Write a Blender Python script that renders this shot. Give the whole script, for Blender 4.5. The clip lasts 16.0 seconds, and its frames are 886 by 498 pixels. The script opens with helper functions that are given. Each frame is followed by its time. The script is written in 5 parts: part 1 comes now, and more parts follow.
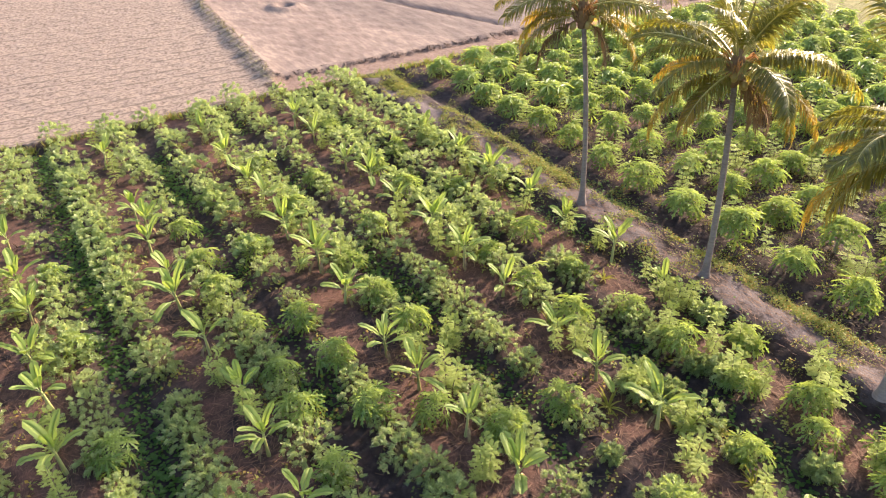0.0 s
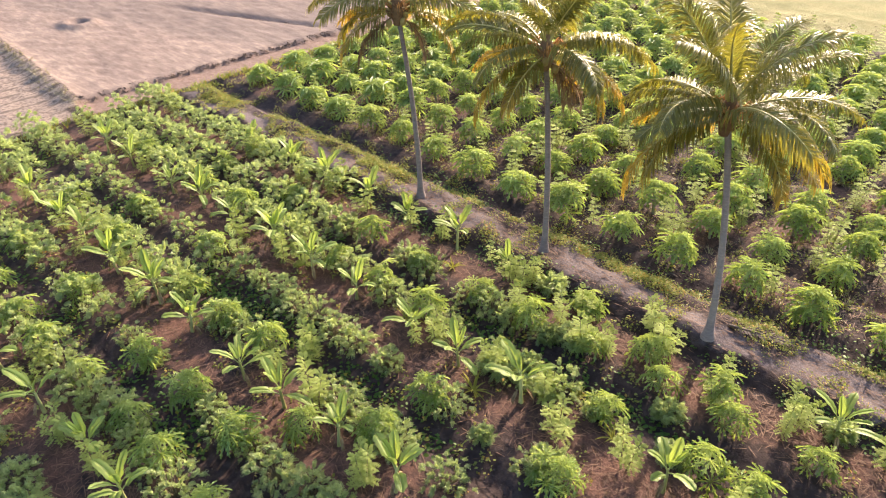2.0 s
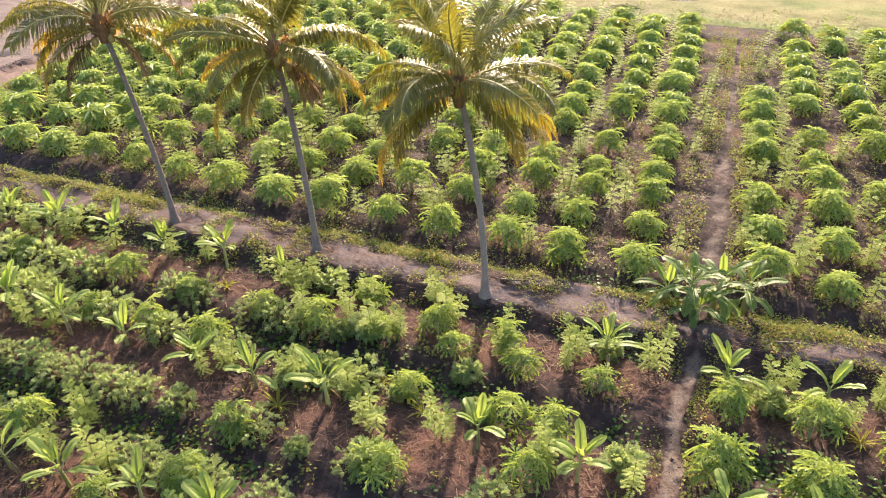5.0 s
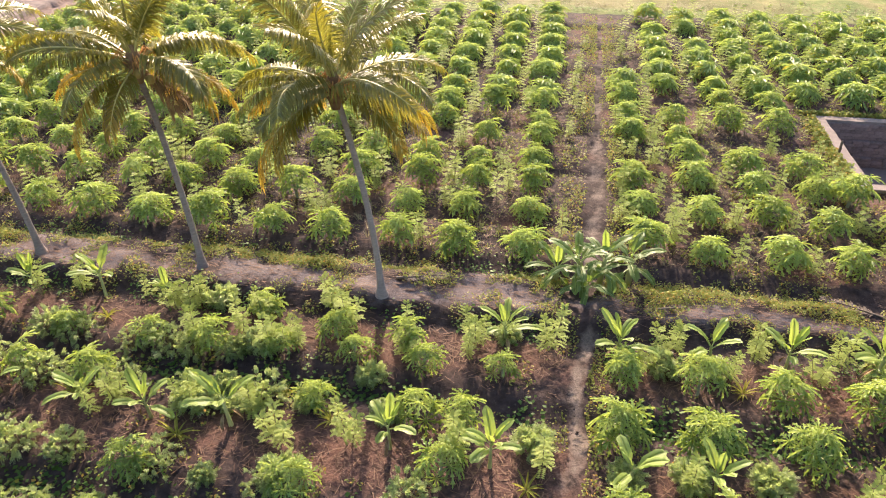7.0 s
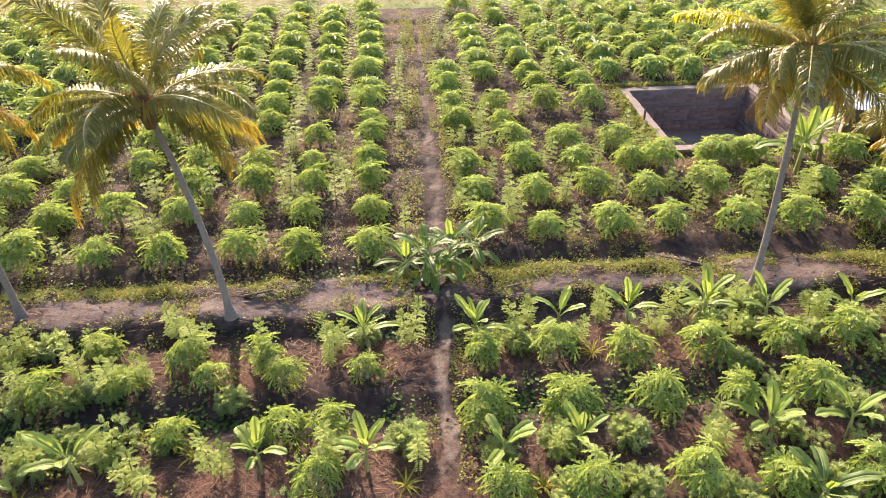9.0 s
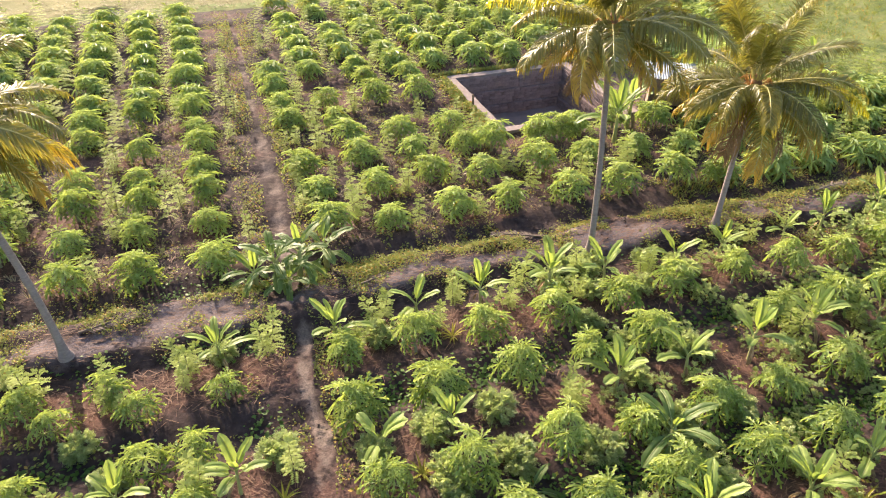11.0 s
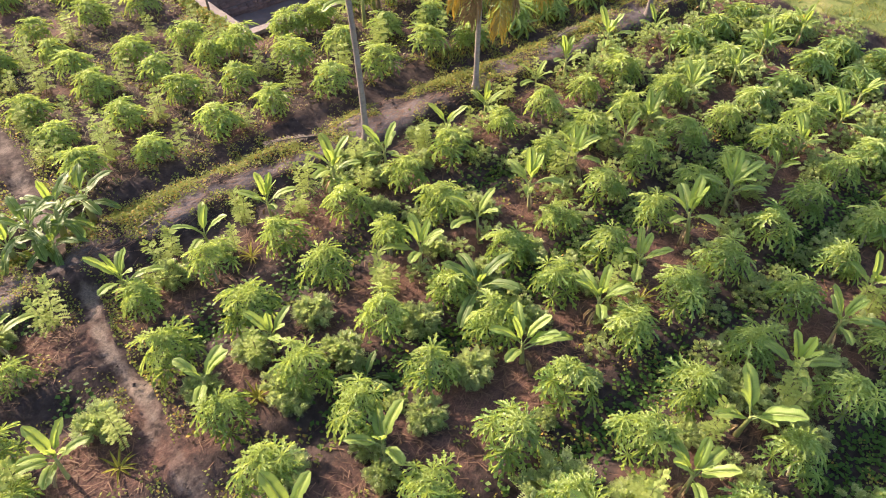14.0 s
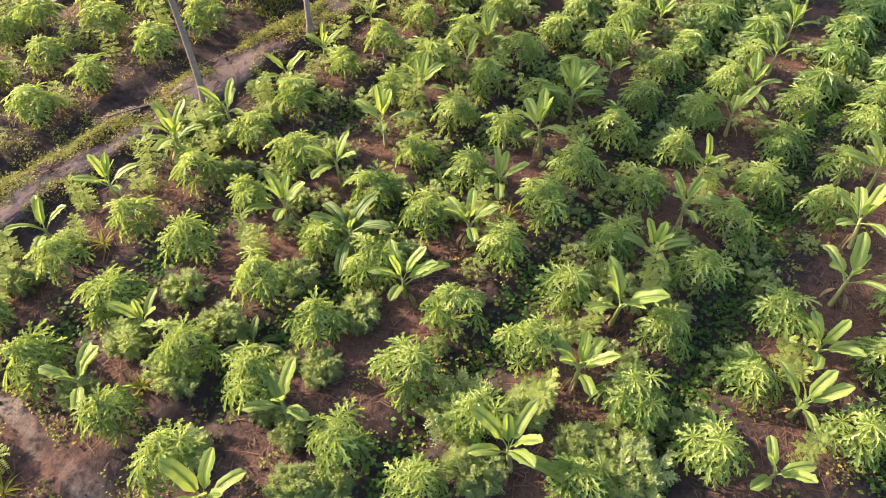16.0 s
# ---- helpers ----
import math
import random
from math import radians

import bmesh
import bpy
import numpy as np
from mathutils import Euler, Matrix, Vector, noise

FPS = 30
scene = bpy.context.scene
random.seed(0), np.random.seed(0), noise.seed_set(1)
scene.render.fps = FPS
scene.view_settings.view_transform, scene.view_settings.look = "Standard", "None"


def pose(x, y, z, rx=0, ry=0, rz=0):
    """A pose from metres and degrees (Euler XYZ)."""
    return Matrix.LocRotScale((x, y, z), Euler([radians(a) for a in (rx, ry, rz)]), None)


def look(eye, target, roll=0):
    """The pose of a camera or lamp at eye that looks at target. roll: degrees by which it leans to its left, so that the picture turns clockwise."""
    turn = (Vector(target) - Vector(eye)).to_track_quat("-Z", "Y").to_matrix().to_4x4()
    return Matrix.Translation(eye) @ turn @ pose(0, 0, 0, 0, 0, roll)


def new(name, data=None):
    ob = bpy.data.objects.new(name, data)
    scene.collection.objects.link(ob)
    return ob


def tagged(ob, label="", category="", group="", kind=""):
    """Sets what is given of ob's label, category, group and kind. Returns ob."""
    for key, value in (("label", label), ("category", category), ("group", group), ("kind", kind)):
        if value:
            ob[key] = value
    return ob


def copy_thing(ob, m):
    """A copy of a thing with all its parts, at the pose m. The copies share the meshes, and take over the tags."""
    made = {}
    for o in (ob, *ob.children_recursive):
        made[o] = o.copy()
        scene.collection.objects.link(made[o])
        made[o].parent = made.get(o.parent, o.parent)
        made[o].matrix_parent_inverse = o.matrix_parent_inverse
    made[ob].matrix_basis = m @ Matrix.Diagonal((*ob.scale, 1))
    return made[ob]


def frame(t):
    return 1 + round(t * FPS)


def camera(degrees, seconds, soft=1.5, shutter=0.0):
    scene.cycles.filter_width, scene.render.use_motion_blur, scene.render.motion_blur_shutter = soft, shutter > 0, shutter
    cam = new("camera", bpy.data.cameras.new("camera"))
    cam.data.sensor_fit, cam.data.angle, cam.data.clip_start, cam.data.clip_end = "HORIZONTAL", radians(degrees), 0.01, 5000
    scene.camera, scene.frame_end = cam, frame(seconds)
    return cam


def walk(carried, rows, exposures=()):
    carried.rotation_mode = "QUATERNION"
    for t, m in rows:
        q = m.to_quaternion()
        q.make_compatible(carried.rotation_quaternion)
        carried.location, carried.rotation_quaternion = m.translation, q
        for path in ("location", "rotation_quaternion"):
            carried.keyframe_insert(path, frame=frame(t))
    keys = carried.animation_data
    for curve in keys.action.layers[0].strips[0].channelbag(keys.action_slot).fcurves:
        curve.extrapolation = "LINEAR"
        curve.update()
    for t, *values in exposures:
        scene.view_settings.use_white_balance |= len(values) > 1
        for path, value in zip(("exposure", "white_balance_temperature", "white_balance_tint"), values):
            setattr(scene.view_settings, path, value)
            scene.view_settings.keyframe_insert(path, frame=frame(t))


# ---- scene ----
cam = camera(64.6, 16.0, soft=1.1)
PATH = [
    (0, (1.331, 0.774, 12.132), (-0.07, 1.691, 11.039), 0.0),
    (0.5, (1.32, 0.785, 12.132), (-0.022, 1.788, 11.04), 0.2),
    (1, (1.309, 0.796, 12.132), (0.037, 1.884, 11.038), 0.1),
    (1.5, (1.298, 0.806, 12.133), (0.1, 1.975, 11.038), 0.2),
    (2, (1.288, 0.814, 12.133), (0.168, 2.059, 11.039), 0.2),
    (2.5, (1.279, 0.821, 12.133), (0.243, 2.135, 11.038), 0.2),
    (3, (1.272, 0.828, 12.133), (0.322, 2.205, 11.037), 0.1),
    (3.5, (1.266, 0.833, 12.133), (0.407, 2.267, 11.035), 0.1),
    (4, (1.262, 0.838, 12.133), (0.499, 2.323, 11.032), 0.0),
    (4.5, (1.26, 0.844, 12.133), (0.595, 2.374, 11.03), -0.1),
    (4.7, (1.26, 0.847, 12.133), (0.635, 2.393, 11.028), -0.2),
    (6.8, (1.267, 0.891, 12.13), (0.954, 2.524, 11.018), -0.4),
    (7, (1.27, 0.896, 12.13), (0.994, 2.535, 11.017), -0.3),
    (7.5, (1.281, 0.912, 12.129), (1.114, 2.565, 11.015), -0.2),
    (8, (1.295, 0.928, 12.128), (1.236, 2.587, 11.013), -0.1),
    (8.5, (1.31, 0.942, 12.128), (1.357, 2.601, 11.012), -0.2),
    (9, (1.325, 0.952, 12.127), (1.476, 2.604, 11.009), -0.2),
    (9.2, (1.331, 0.954, 12.127), (1.524, 2.601, 11.009), -0.2),
    (11.3, (1.387, 0.949, 12.123), (2.007, 2.483, 10.999), 0.3),
    (11.5, (1.392, 0.948, 12.123), (2.052, 2.467, 11.002), 0.0),
    (12, (1.402, 0.945, 12.122), (2.15, 2.407, 10.981), 0.0),
    (12.5, (1.412, 0.941, 12.122), (2.225, 2.314, 10.915), 0.1),
    (13, (1.42, 0.937, 12.121), (2.29, 2.219, 10.857), 0.0),
    (13.5, (1.427, 0.928, 12.12), (2.35, 2.125, 10.81), -0.0),
    (14, (1.432, 0.915, 12.12), (2.402, 2.023, 10.766), -0.0),
    (14.5, (1.436, 0.898, 12.12), (2.448, 1.917, 10.729), -0.1),
    (15, (1.438, 0.877, 12.12), (2.489, 1.807, 10.695), 0.0),
    (15.5, (1.441, 0.855, 12.12), (2.525, 1.696, 10.665), 0.2),
    (16, (1.444, 0.834, 12.121), (2.565, 1.595, 10.65), 0.1),
]
walk(cam, [(t, look(eye, target, roll)) for t, eye, target, roll in PATH])

# ---- light ----
SUN_EL, SUN_AZ = radians(24.3), radians(-10.8)   # the sun stands low over the far end of the plantation
world = bpy.data.worlds.new("sky")
scene.world = world
world.use_nodes = True
wt = world.node_tree
sky = wt.nodes.new("ShaderNodeTexSky")
sky.sky_type, sky.sun_disc = "NISHITA", False
sky.sun_elevation, sky.sun_rotation, sky.dust_density = SUN_EL, SUN_AZ, 2.5
wt.links.new(sky.outputs[0], wt.nodes["Background"].inputs[0])
wt.nodes["Background"].inputs[1].default_value = 0.15
sun = new("sun", bpy.data.lights.new("sun", "SUN"))
sun.data.energy, sun.data.angle, sun.data.color = 5.0, radians(1.2), (1.0, 0.785, 0.585)
sun.matrix_world = look((40 * math.sin(SUN_AZ) * math.cos(SUN_EL), 40 * math.cos(SUN_AZ) * math.cos(SUN_EL), 40 * math.sin(SUN_EL)), (0, 0, 0))
scene.view_settings.exposure = 1.35


# ---- materials ----
class Nodes:
    """Short hand for a node material."""

    def __init__(self, name):
        self.m = bpy.data.materials.new(name)
        self.m.use_nodes = True
        self.t = self.m.node_tree
        self.bsdf = self.t.nodes["Principled BSDF"]
        self.out = self.t.nodes["Material Output"]

    def node(self, kind, **inputs):
        n = self.t.nodes.new(kind)
        for k, v in inputs.items():
            self.put(n, k, v)
        return n

    def put(self, n, key, v):
        sock = n.inputs[int(key[1:])] if key[0] == "i" and key[1:].isdigit() else n.inputs[key.replace("_", " ")]
        if hasattr(v, "links") and hasattr(v, "node"):
            self.t.links.new(v, sock)
        else:
            sock.default_value = v

    def coords(self):
        return self.node("ShaderNodeTexCoord").outputs["Object"]

    def noise(self, scale, detail=4, vec=None, rough=0.6):
        n = self.node("ShaderNodeTexNoise", Scale=scale, Detail=detail, Roughness=rough)
        self.t.links.new(vec if vec is not None else self.coords(), n.inputs["Vector"])
        return n.outputs[0]

    def mapping(self, scale, vec=None):
        n = self.node("ShaderNodeMapping", Scale=scale)
        self.t.links.new(vec if vec is not None else self.coords(), n.inputs["Vector"])
        return n.outputs[0]

    def ramp(self, fac, *stops):
        n = self.node("ShaderNodeValToRGB")
        self.t.links.new(fac, n.inputs[0])
        e = n.color_ramp.elements
        while len(e) < len(stops):
            e.new(0.5)
        for el, (p, c) in zip(e, stops):
            el.position, el.color = p, (*c, 1) if len(c) == 3 else c
        return n.outputs[0]

    def mix(self, fac, a, b, mode="MIX"):
        n = self.t.nodes.new("ShaderNodeMix")
        n.data_type, n.blend_type = "RGBA", mode
        for sock, v in ((n.inputs[0], fac), (n.inputs[6], a), (n.inputs[7], b)):
            if hasattr(v, "node"):
                self.t.links.new(v, sock)
            else:
                sock.default_value = (*v, 1) if isinstance(v, tuple) and len(v) == 3 else v
        return n.outputs[2]

    def calc(self, op, a, b=0.0, clamp=False):
        n = self.t.nodes.new("ShaderNodeMath")
        n.operation, n.use_clamp = op, clamp
        for sock, v in ((n.inputs[0], a), (n.inputs[1], b)):
            if hasattr(v, "node"):
                self.t.links.new(v, sock)
            else:
                sock.default_value = v
        return n.outputs[0]

    def attr(self, name):
        n = self.t.nodes.new("ShaderNodeAttribute")
        n.attribute_name = name
        return n.outputs["Fac"]

    def bump(self, height, strength=0.4, distance=0.02):
        n = self.node("ShaderNodeBump", Strength=strength, Distance=distance, Height=height)
        self.t.links.new(n.outputs[0], self.bsdf.inputs["Normal"])

    def done(self, colour, rough=0.9, spec=0.3):
        self.put(self.bsdf, "Base_Color", colour if hasattr(colour, "node") else (*colour, 1))
        self.put(self.bsdf, "Roughness", rough)
        self.bsdf.inputs["Specular IOR Level"].default_value = spec
        return self.m


def leaf_material(name, dark, light, through_leaf, trans=0.45, rough=0.45, old=None, old_at=0.93, spec=0.5, grain=9.0, tip=None, ribs=0.0):
    """A leaf: varies from plant to plant and from leaf to leaf, and lets light through."""
    n = Nodes(name)
    info = n.t.nodes.new("ShaderNodeObjectInfo").outputs["Random"]
    isl = n.t.nodes.new("ShaderNodeNewGeometry").outputs["Random Per Island"]
    spot = n.noise(grain, 3)
    v = n.calc("ADD", n.calc("MULTIPLY", info, 0.3), n.calc("MULTIPLY", isl, 0.45))
    v = n.calc("ADD", v, n.calc("MULTIPLY", spot, 0.35))
    col = n.ramp(v, (0.15, dark), (0.9, light))
    glow = n.mix(0.35, through_leaf, col)
    if ribs:
        along = n.node("ShaderNodeVectorMath")
        along.operation = "LENGTH"
        n.t.links.new(n.coords(), along.inputs[0])
        comb = n.calc("SINE", n.calc("MULTIPLY", n.calc("ADD", along.outputs["Value"], n.calc("MULTIPLY", spot, 0.05)), 6.283 / ribs))
        comb = n.calc("MULTIPLY", n.calc("ADD", comb, 1.0), 0.13)
        col = n.mix(comb, col, dark)
        glow = n.mix(comb, glow, dark)
    if tip:
        reach = n.node("ShaderNodeVectorMath")
        reach.operation = "LENGTH"
        n.t.links.new(n.coords(), reach.inputs[0])
        far = n.calc("ADD", reach.outputs["Value"], n.calc("MULTIPLY", n.calc("SUBTRACT", n.calc("ADD", isl, info), 1.0), tip[2]))
        dry = n.ramp(n.calc("MULTIPLY", far, 0.25), (tip[0] / 4, (0, 0, 0)), (tip[1] / 4, (1, 1, 1)))
        col = n.mix(dry, col, tip[3])
        glow = n.mix(dry, glow, tip[4])
    if old:
        aged = n.ramp(isl, (old_at, (0, 0, 0)), (min(1.0, old_at + 0.02), (1, 1, 1)))
        col = n.mix(aged, col, old)
        glow = n.mix(aged, glow, old)
    n.done(col, rough, spec)
    tr = n.node("ShaderNodeBsdfTranslucent", Color=glow)
    mx = n.node("ShaderNodeMixShader", i0=trans)
    n.t.links.new(n.bsdf.outputs[0], mx.inputs[1])
    n.t.links.new(tr.outputs[0], mx.inputs[2])
    n.t.links.new(mx.outputs[0], n.out.inputs[0])
    n.bump(spot, 0.15, 0.01)
    return n.m


def plain_material(name, a, b, scale, rough=0.85, bump=0.4, dist=0.01, stretch=(1, 1, 1), spec=0.3):
    n = Nodes(name)
    vec = n.mapping(stretch)
    f = n.noise(scale, 6, vec)
    g = n.noise(scale * 0.13, 3, vec)
    info = n.t.nodes.new("ShaderNodeObjectInfo").outputs["Random"]
    v = n.calc("ADD", n.calc("MULTIPLY", f, 0.6), n.calc("ADD", n.calc("MULTIPLY", g, 0.4), n.calc("MULTIPLY", n.calc("SUBTRACT", info, 0.5), 0.25)))
    n.done(n.ramp(v, (0.3, a), (0.7, b)), rough, spec)
    n.bump(f, bump, dist)
    return n.m


PAPAYA = leaf_material("papaya_leaf", (0.052, 0.13, 0.042), (0.32, 0.445, 0.17), (0.62, 0.7, 0.1), 0.46, 0.46, (0.5, 0.42, 0.05), 0.975, 0.4)
# paler copy for the young top leaves, with sunlight put into the colour
PAPAYA_LIT_TOP = leaf_material("papaya_lit_top_leaf", (0.2, 0.28, 0.075), (0.5, 0.58, 0.23), (0.68, 0.76, 0.12), 0.44, 0.48, None, 0.9, 0.45)
PAPAYA_STEM = plain_material("papaya_stem", (0.22, 0.2, 0.12), (0.36, 0.34, 0.22), 30)
PETIOLE = leaf_material("petiole", (0.25, 0.3, 0.1), (0.4, 0.42, 0.16), (0.4, 0.45, 0.15), 0.15)
BANANA = leaf_material("banana_leaf", (0.12, 0.21, 0.045), (0.42, 0.5, 0.14), (0.58, 0.68, 0.09), 0.42, 0.5, None, 0.9, 0.4, 5.0, None, 0.03)
BANANA_NEW = leaf_material("banana_leaf_new", (0.17, 0.27, 0.05), (0.34, 0.43, 0.1), (0.56, 0.66, 0.08), 0.4, 0.42, None, 0.9, 0.5, 5.0, None, 0.032)
BANANA_RIB = leaf_material("banana_rib", (0.22, 0.29, 0.09), (0.38, 0.44, 0.16), (0.5, 0.55, 0.2), 0.2)
BANANA_STEM = plain_material("banana_stem", (0.24, 0.24, 0.08), (0.5, 0.5, 0.2), 14, 0.6, 0.3, 0.01, (1, 1, 0.15))
DEAD_LEAF = plain_material("dead_leaf", (0.16, 0.1, 0.05), (0.4, 0.28, 0.15), 12)
HEDGE = leaf_material("fine_leaf", (0.14, 0.205, 0.085), (0.52, 0.58, 0.27), (0.62, 0.71, 0.21), 0.49, 0.45, (0.4, 0.32, 0.08), 0.985)
PALE = leaf_material("pinnate_leaf", (0.18, 0.25, 0.065), (0.45, 0.5, 0.175), (0.63, 0.68, 0.14), 0.42, 0.7, None, 0.9, 0.18)
TWIG = plain_material("twig", (0.14, 0.11, 0.06), (0.28, 0.24, 0.14), 20)
CREEPER = leaf_material("creeper_leaf", (0.045, 0.11, 0.022), (0.15, 0.24, 0.05), (0.3, 0.46, 0.06), 0.34, 0.55, (0.5, 0.42, 0.06), 0.985, 0.3)
WEED = leaf_material("weed_leaf", (0.11, 0.15, 0.035), (0.35, 0.35, 0.1), (0.48, 0.54, 0.09), 0.4, 0.65, (0.5, 0.33, 0.08), 0.87, 0.25)
GRASS_DRY = leaf_material("dry_grass", (0.2, 0.17, 0.085), (0.36, 0.3, 0.17), (0.42, 0.36, 0.18), 0.35, 0.6)
STRAW = leaf_material("straw", (0.09, 0.045, 0.034), (0.28, 0.16, 0.105), (0.3, 0.17, 0.08), 0.1, 0.8)
FROND = leaf_material("frond", (0.065, 0.075, 0.02), (0.23, 0.215, 0.06), (0.5, 0.45, 0.04), 0.37, 0.36, None, 0.9, 0.6, 3.0, (2.3, 3.4, 0.8, (0.3, 0.24, 0.04), (0.65, 0.52, 0.04)))
FROND_OLD = leaf_material("frond_old", (0.07, 0.08, 0.02), (0.24, 0.2, 0.035), (0.55, 0.45, 0.03), 0.45, 0.38, None, 0.9, 0.5, 2.0, (1.2, 2.7, 1.3, (0.44, 0.29, 0.05), (0.74, 0.48, 0.05)))
# yellow copy of the frond: sun shining through is put into its colours
FROND_BACKLIT = leaf_material("frond_backlit", (0.13, 0.14, 0.02), (0.3, 0.27, 0.04), (0.85, 0.75, 0.03), 0.55, 0.34, None, 0.9, 0.6, 2.0, (1.3, 3.0, 0.8, (0.42, 0.38, 0.03), (0.8, 0.7, 0.03)))
FROND_DEAD = plain_material("frond_dead", (0.15, 0.085, 0.04), (0.38, 0.24, 0.12), 6)
RACHIS = plain_material("rachis", (0.32, 0.28, 0.08), (0.55, 0.47, 0.16), 5, 0.45)
PALM_BARK = plain_material("palm_bark", (0.18, 0.14, 0.128), (0.35, 0.28, 0.26), 7, 0.9, 0.6, 0.02, (1, 1, 3.5))
FIBRE = plain_material("fibre", (0.12, 0.06, 0.03), (0.34, 0.2, 0.1), 9)
COCONUT = plain_material("coconut", (0.3, 0.2, 0.06), (0.48, 0.36, 0.13), 8, 0.5)
SPIKE = plain_material("flower_spike", (0.45, 0.18, 0.05), (0.62, 0.34, 0.1), 9, 0.7)
CONCRETE = plain_material("concrete", (0.17, 0.135, 0.122), (0.3, 0.235, 0.215), 4, 0.9, 0.5, 0.02)
STONE = plain_material("stone", (0.15, 0.108, 0.106), (0.31, 0.225, 0.217), 5, 0.9, 0.6, 0.03)
MORTAR = plain_material("mortar", (0.13, 0.112, 0.108), (0.26, 0.22, 0.21), 8)
TANK_MUD = plain_material("tank_mud", (0.12, 0.088, 0.084), (0.28, 0.205, 0.19), 1.5, 0.8)
TIN = plain_material("tin", (0.2, 0.23, 0.27), (0.34, 0.37, 0.41), 3, 0.6, 0.1, 0.01, (1, 1, 1), 0.6)
TIN.node_tree.nodes["Principled BSDF"].inputs["Metallic"].default_value = 0.2
HUT_WALL = plain_material("hut_wall", (0.3, 0.2, 0.15), (0.46, 0.33, 0.26), 4)
POST_WOOD = plain_material("post_wood", (0.1, 0.075, 0.05), (0.24, 0.18, 0.12), 12)
CLOTH = plain_material("white_sheet", (0.68, 0.68, 0.7), (0.82, 0.82, 0.84), 3, 0.7)

WATER = Nodes("water")
WATER = WATER.done((0.07, 0.066, 0.068), 0.75, 0.06)


def ground_material():
    n = Nodes("soil")
    c = n.coords()
    fine, mid, big = n.noise(26, 6, c), n.noise(4.5, 5, c), n.noise(0.55, 4, c)
    bed = n.ramp(mid, (0.3, (0.028, 0.019, 0.019)), (0.55, (0.06, 0.041, 0.039)), (0.8, (0.11, 0.078, 0.07)))
    strands = n.noise(14, 4, n.mapping((1.0, 6.0, 1), c))
    straw = n.ramp(strands, (0.35, (0.07, 0.036, 0.03)), (0.7, (0.23, 0.122, 0.095)))

    def edge(name, gain=2.2):
        a = n.attr(name)
        return n.calc("ADD", n.calc("MULTIPLY", n.calc("SUBTRACT", a, 0.5), gain), n.calc("ADD", n.calc("MULTIPLY", n.calc("SUBTRACT", mid, 0.5), 2.4), 0.5), True)

    col = n.mix(edge("mulch"), bed, straw)
    path = n.ramp(fine, (0.3, (0.105, 0.08, 0.07)), (0.7, (0.25, 0.192, 0.168)))
    col = n.mix(edge("path"), col, path)
    grey = n.ramp(fine, (0.3, (0.085, 0.066, 0.068)), (0.7, (0.22, 0.175, 0.175)))
    col = n.mix(edge("bund"), col, grey)
    ploughed = n.ramp(n.noise(7, 5, n.mapping((1.6, 0.8, 1), c)), (0.36, (0.14, 0.105, 0.088)), (0.55, (0.33, 0.255, 0.215)))
    # dark row lines: the clods' shade is put into the ploughed colour
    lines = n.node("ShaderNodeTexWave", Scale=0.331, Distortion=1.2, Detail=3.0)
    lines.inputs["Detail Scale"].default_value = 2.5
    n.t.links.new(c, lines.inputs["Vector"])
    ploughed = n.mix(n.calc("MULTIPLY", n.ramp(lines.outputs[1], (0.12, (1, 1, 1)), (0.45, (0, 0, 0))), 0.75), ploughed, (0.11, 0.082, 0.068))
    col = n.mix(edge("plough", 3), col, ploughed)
    bare = n.ramp(n.calc("ADD", n.calc("MULTIPLY", n.noise(2.2, 6, n.mapping((0.5, 1.6, 1), c)), 0.55), n.calc("MULTIPLY", n.noise(0.14, 4, c), 0.45)),
                  (0.36, (0.165, 0.12, 0.108)), (0.5, (0.25, 0.185, 0.162)), (0.66, (0.4, 0.305, 0.25)))
    bare = n.mix(n.calc("MULTIPLY", edge("damp", 2), 0.6), bare, n.ramp(n.noise(1.2, 5, n.mapping((0.4, 1.8, 1), c)), (0.35, (0.1, 0.078, 0.078)), (0.7, (0.23, 0.175, 0.16))))
    col = n.mix(edge("bare", 3), col, bare)
    pink = n.ramp(mid, (0.3, (0.17, 0.112, 0.092)), (0.7, (0.28, 0.195, 0.165)))
    col = n.mix(edge("strip", 3), col, pink)
    gr = n.ramp(n.calc("ADD", n.calc("MULTIPLY", big, 0.6), n.calc("MULTIPLY", mid, 0.4)), (0.36, (0.09, 0.125, 0.035)), (0.5, (0.17, 0.2, 0.06)), (0.64, (0.27, 0.25, 0.1)))
    col = n.mix(edge("grass", 3), col, gr)
    dry = n.ramp(n.calc("ADD", n.calc("MULTIPLY", big, 0.5), n.calc("MULTIPLY", fine, 0.5)), (0.35, (0.15, 0.15, 0.055)), (0.65, (0.28, 0.24, 0.105)))
    col = n.mix(edge("dry", 3), col, dry)
    n.done(col, 0.95, 0.2)
    n.bump(n.calc("ADD", n.calc("MULTIPLY", fine, 0.5), mid), 0.7, 0.05)
    return n.m


SOIL = ground_material()


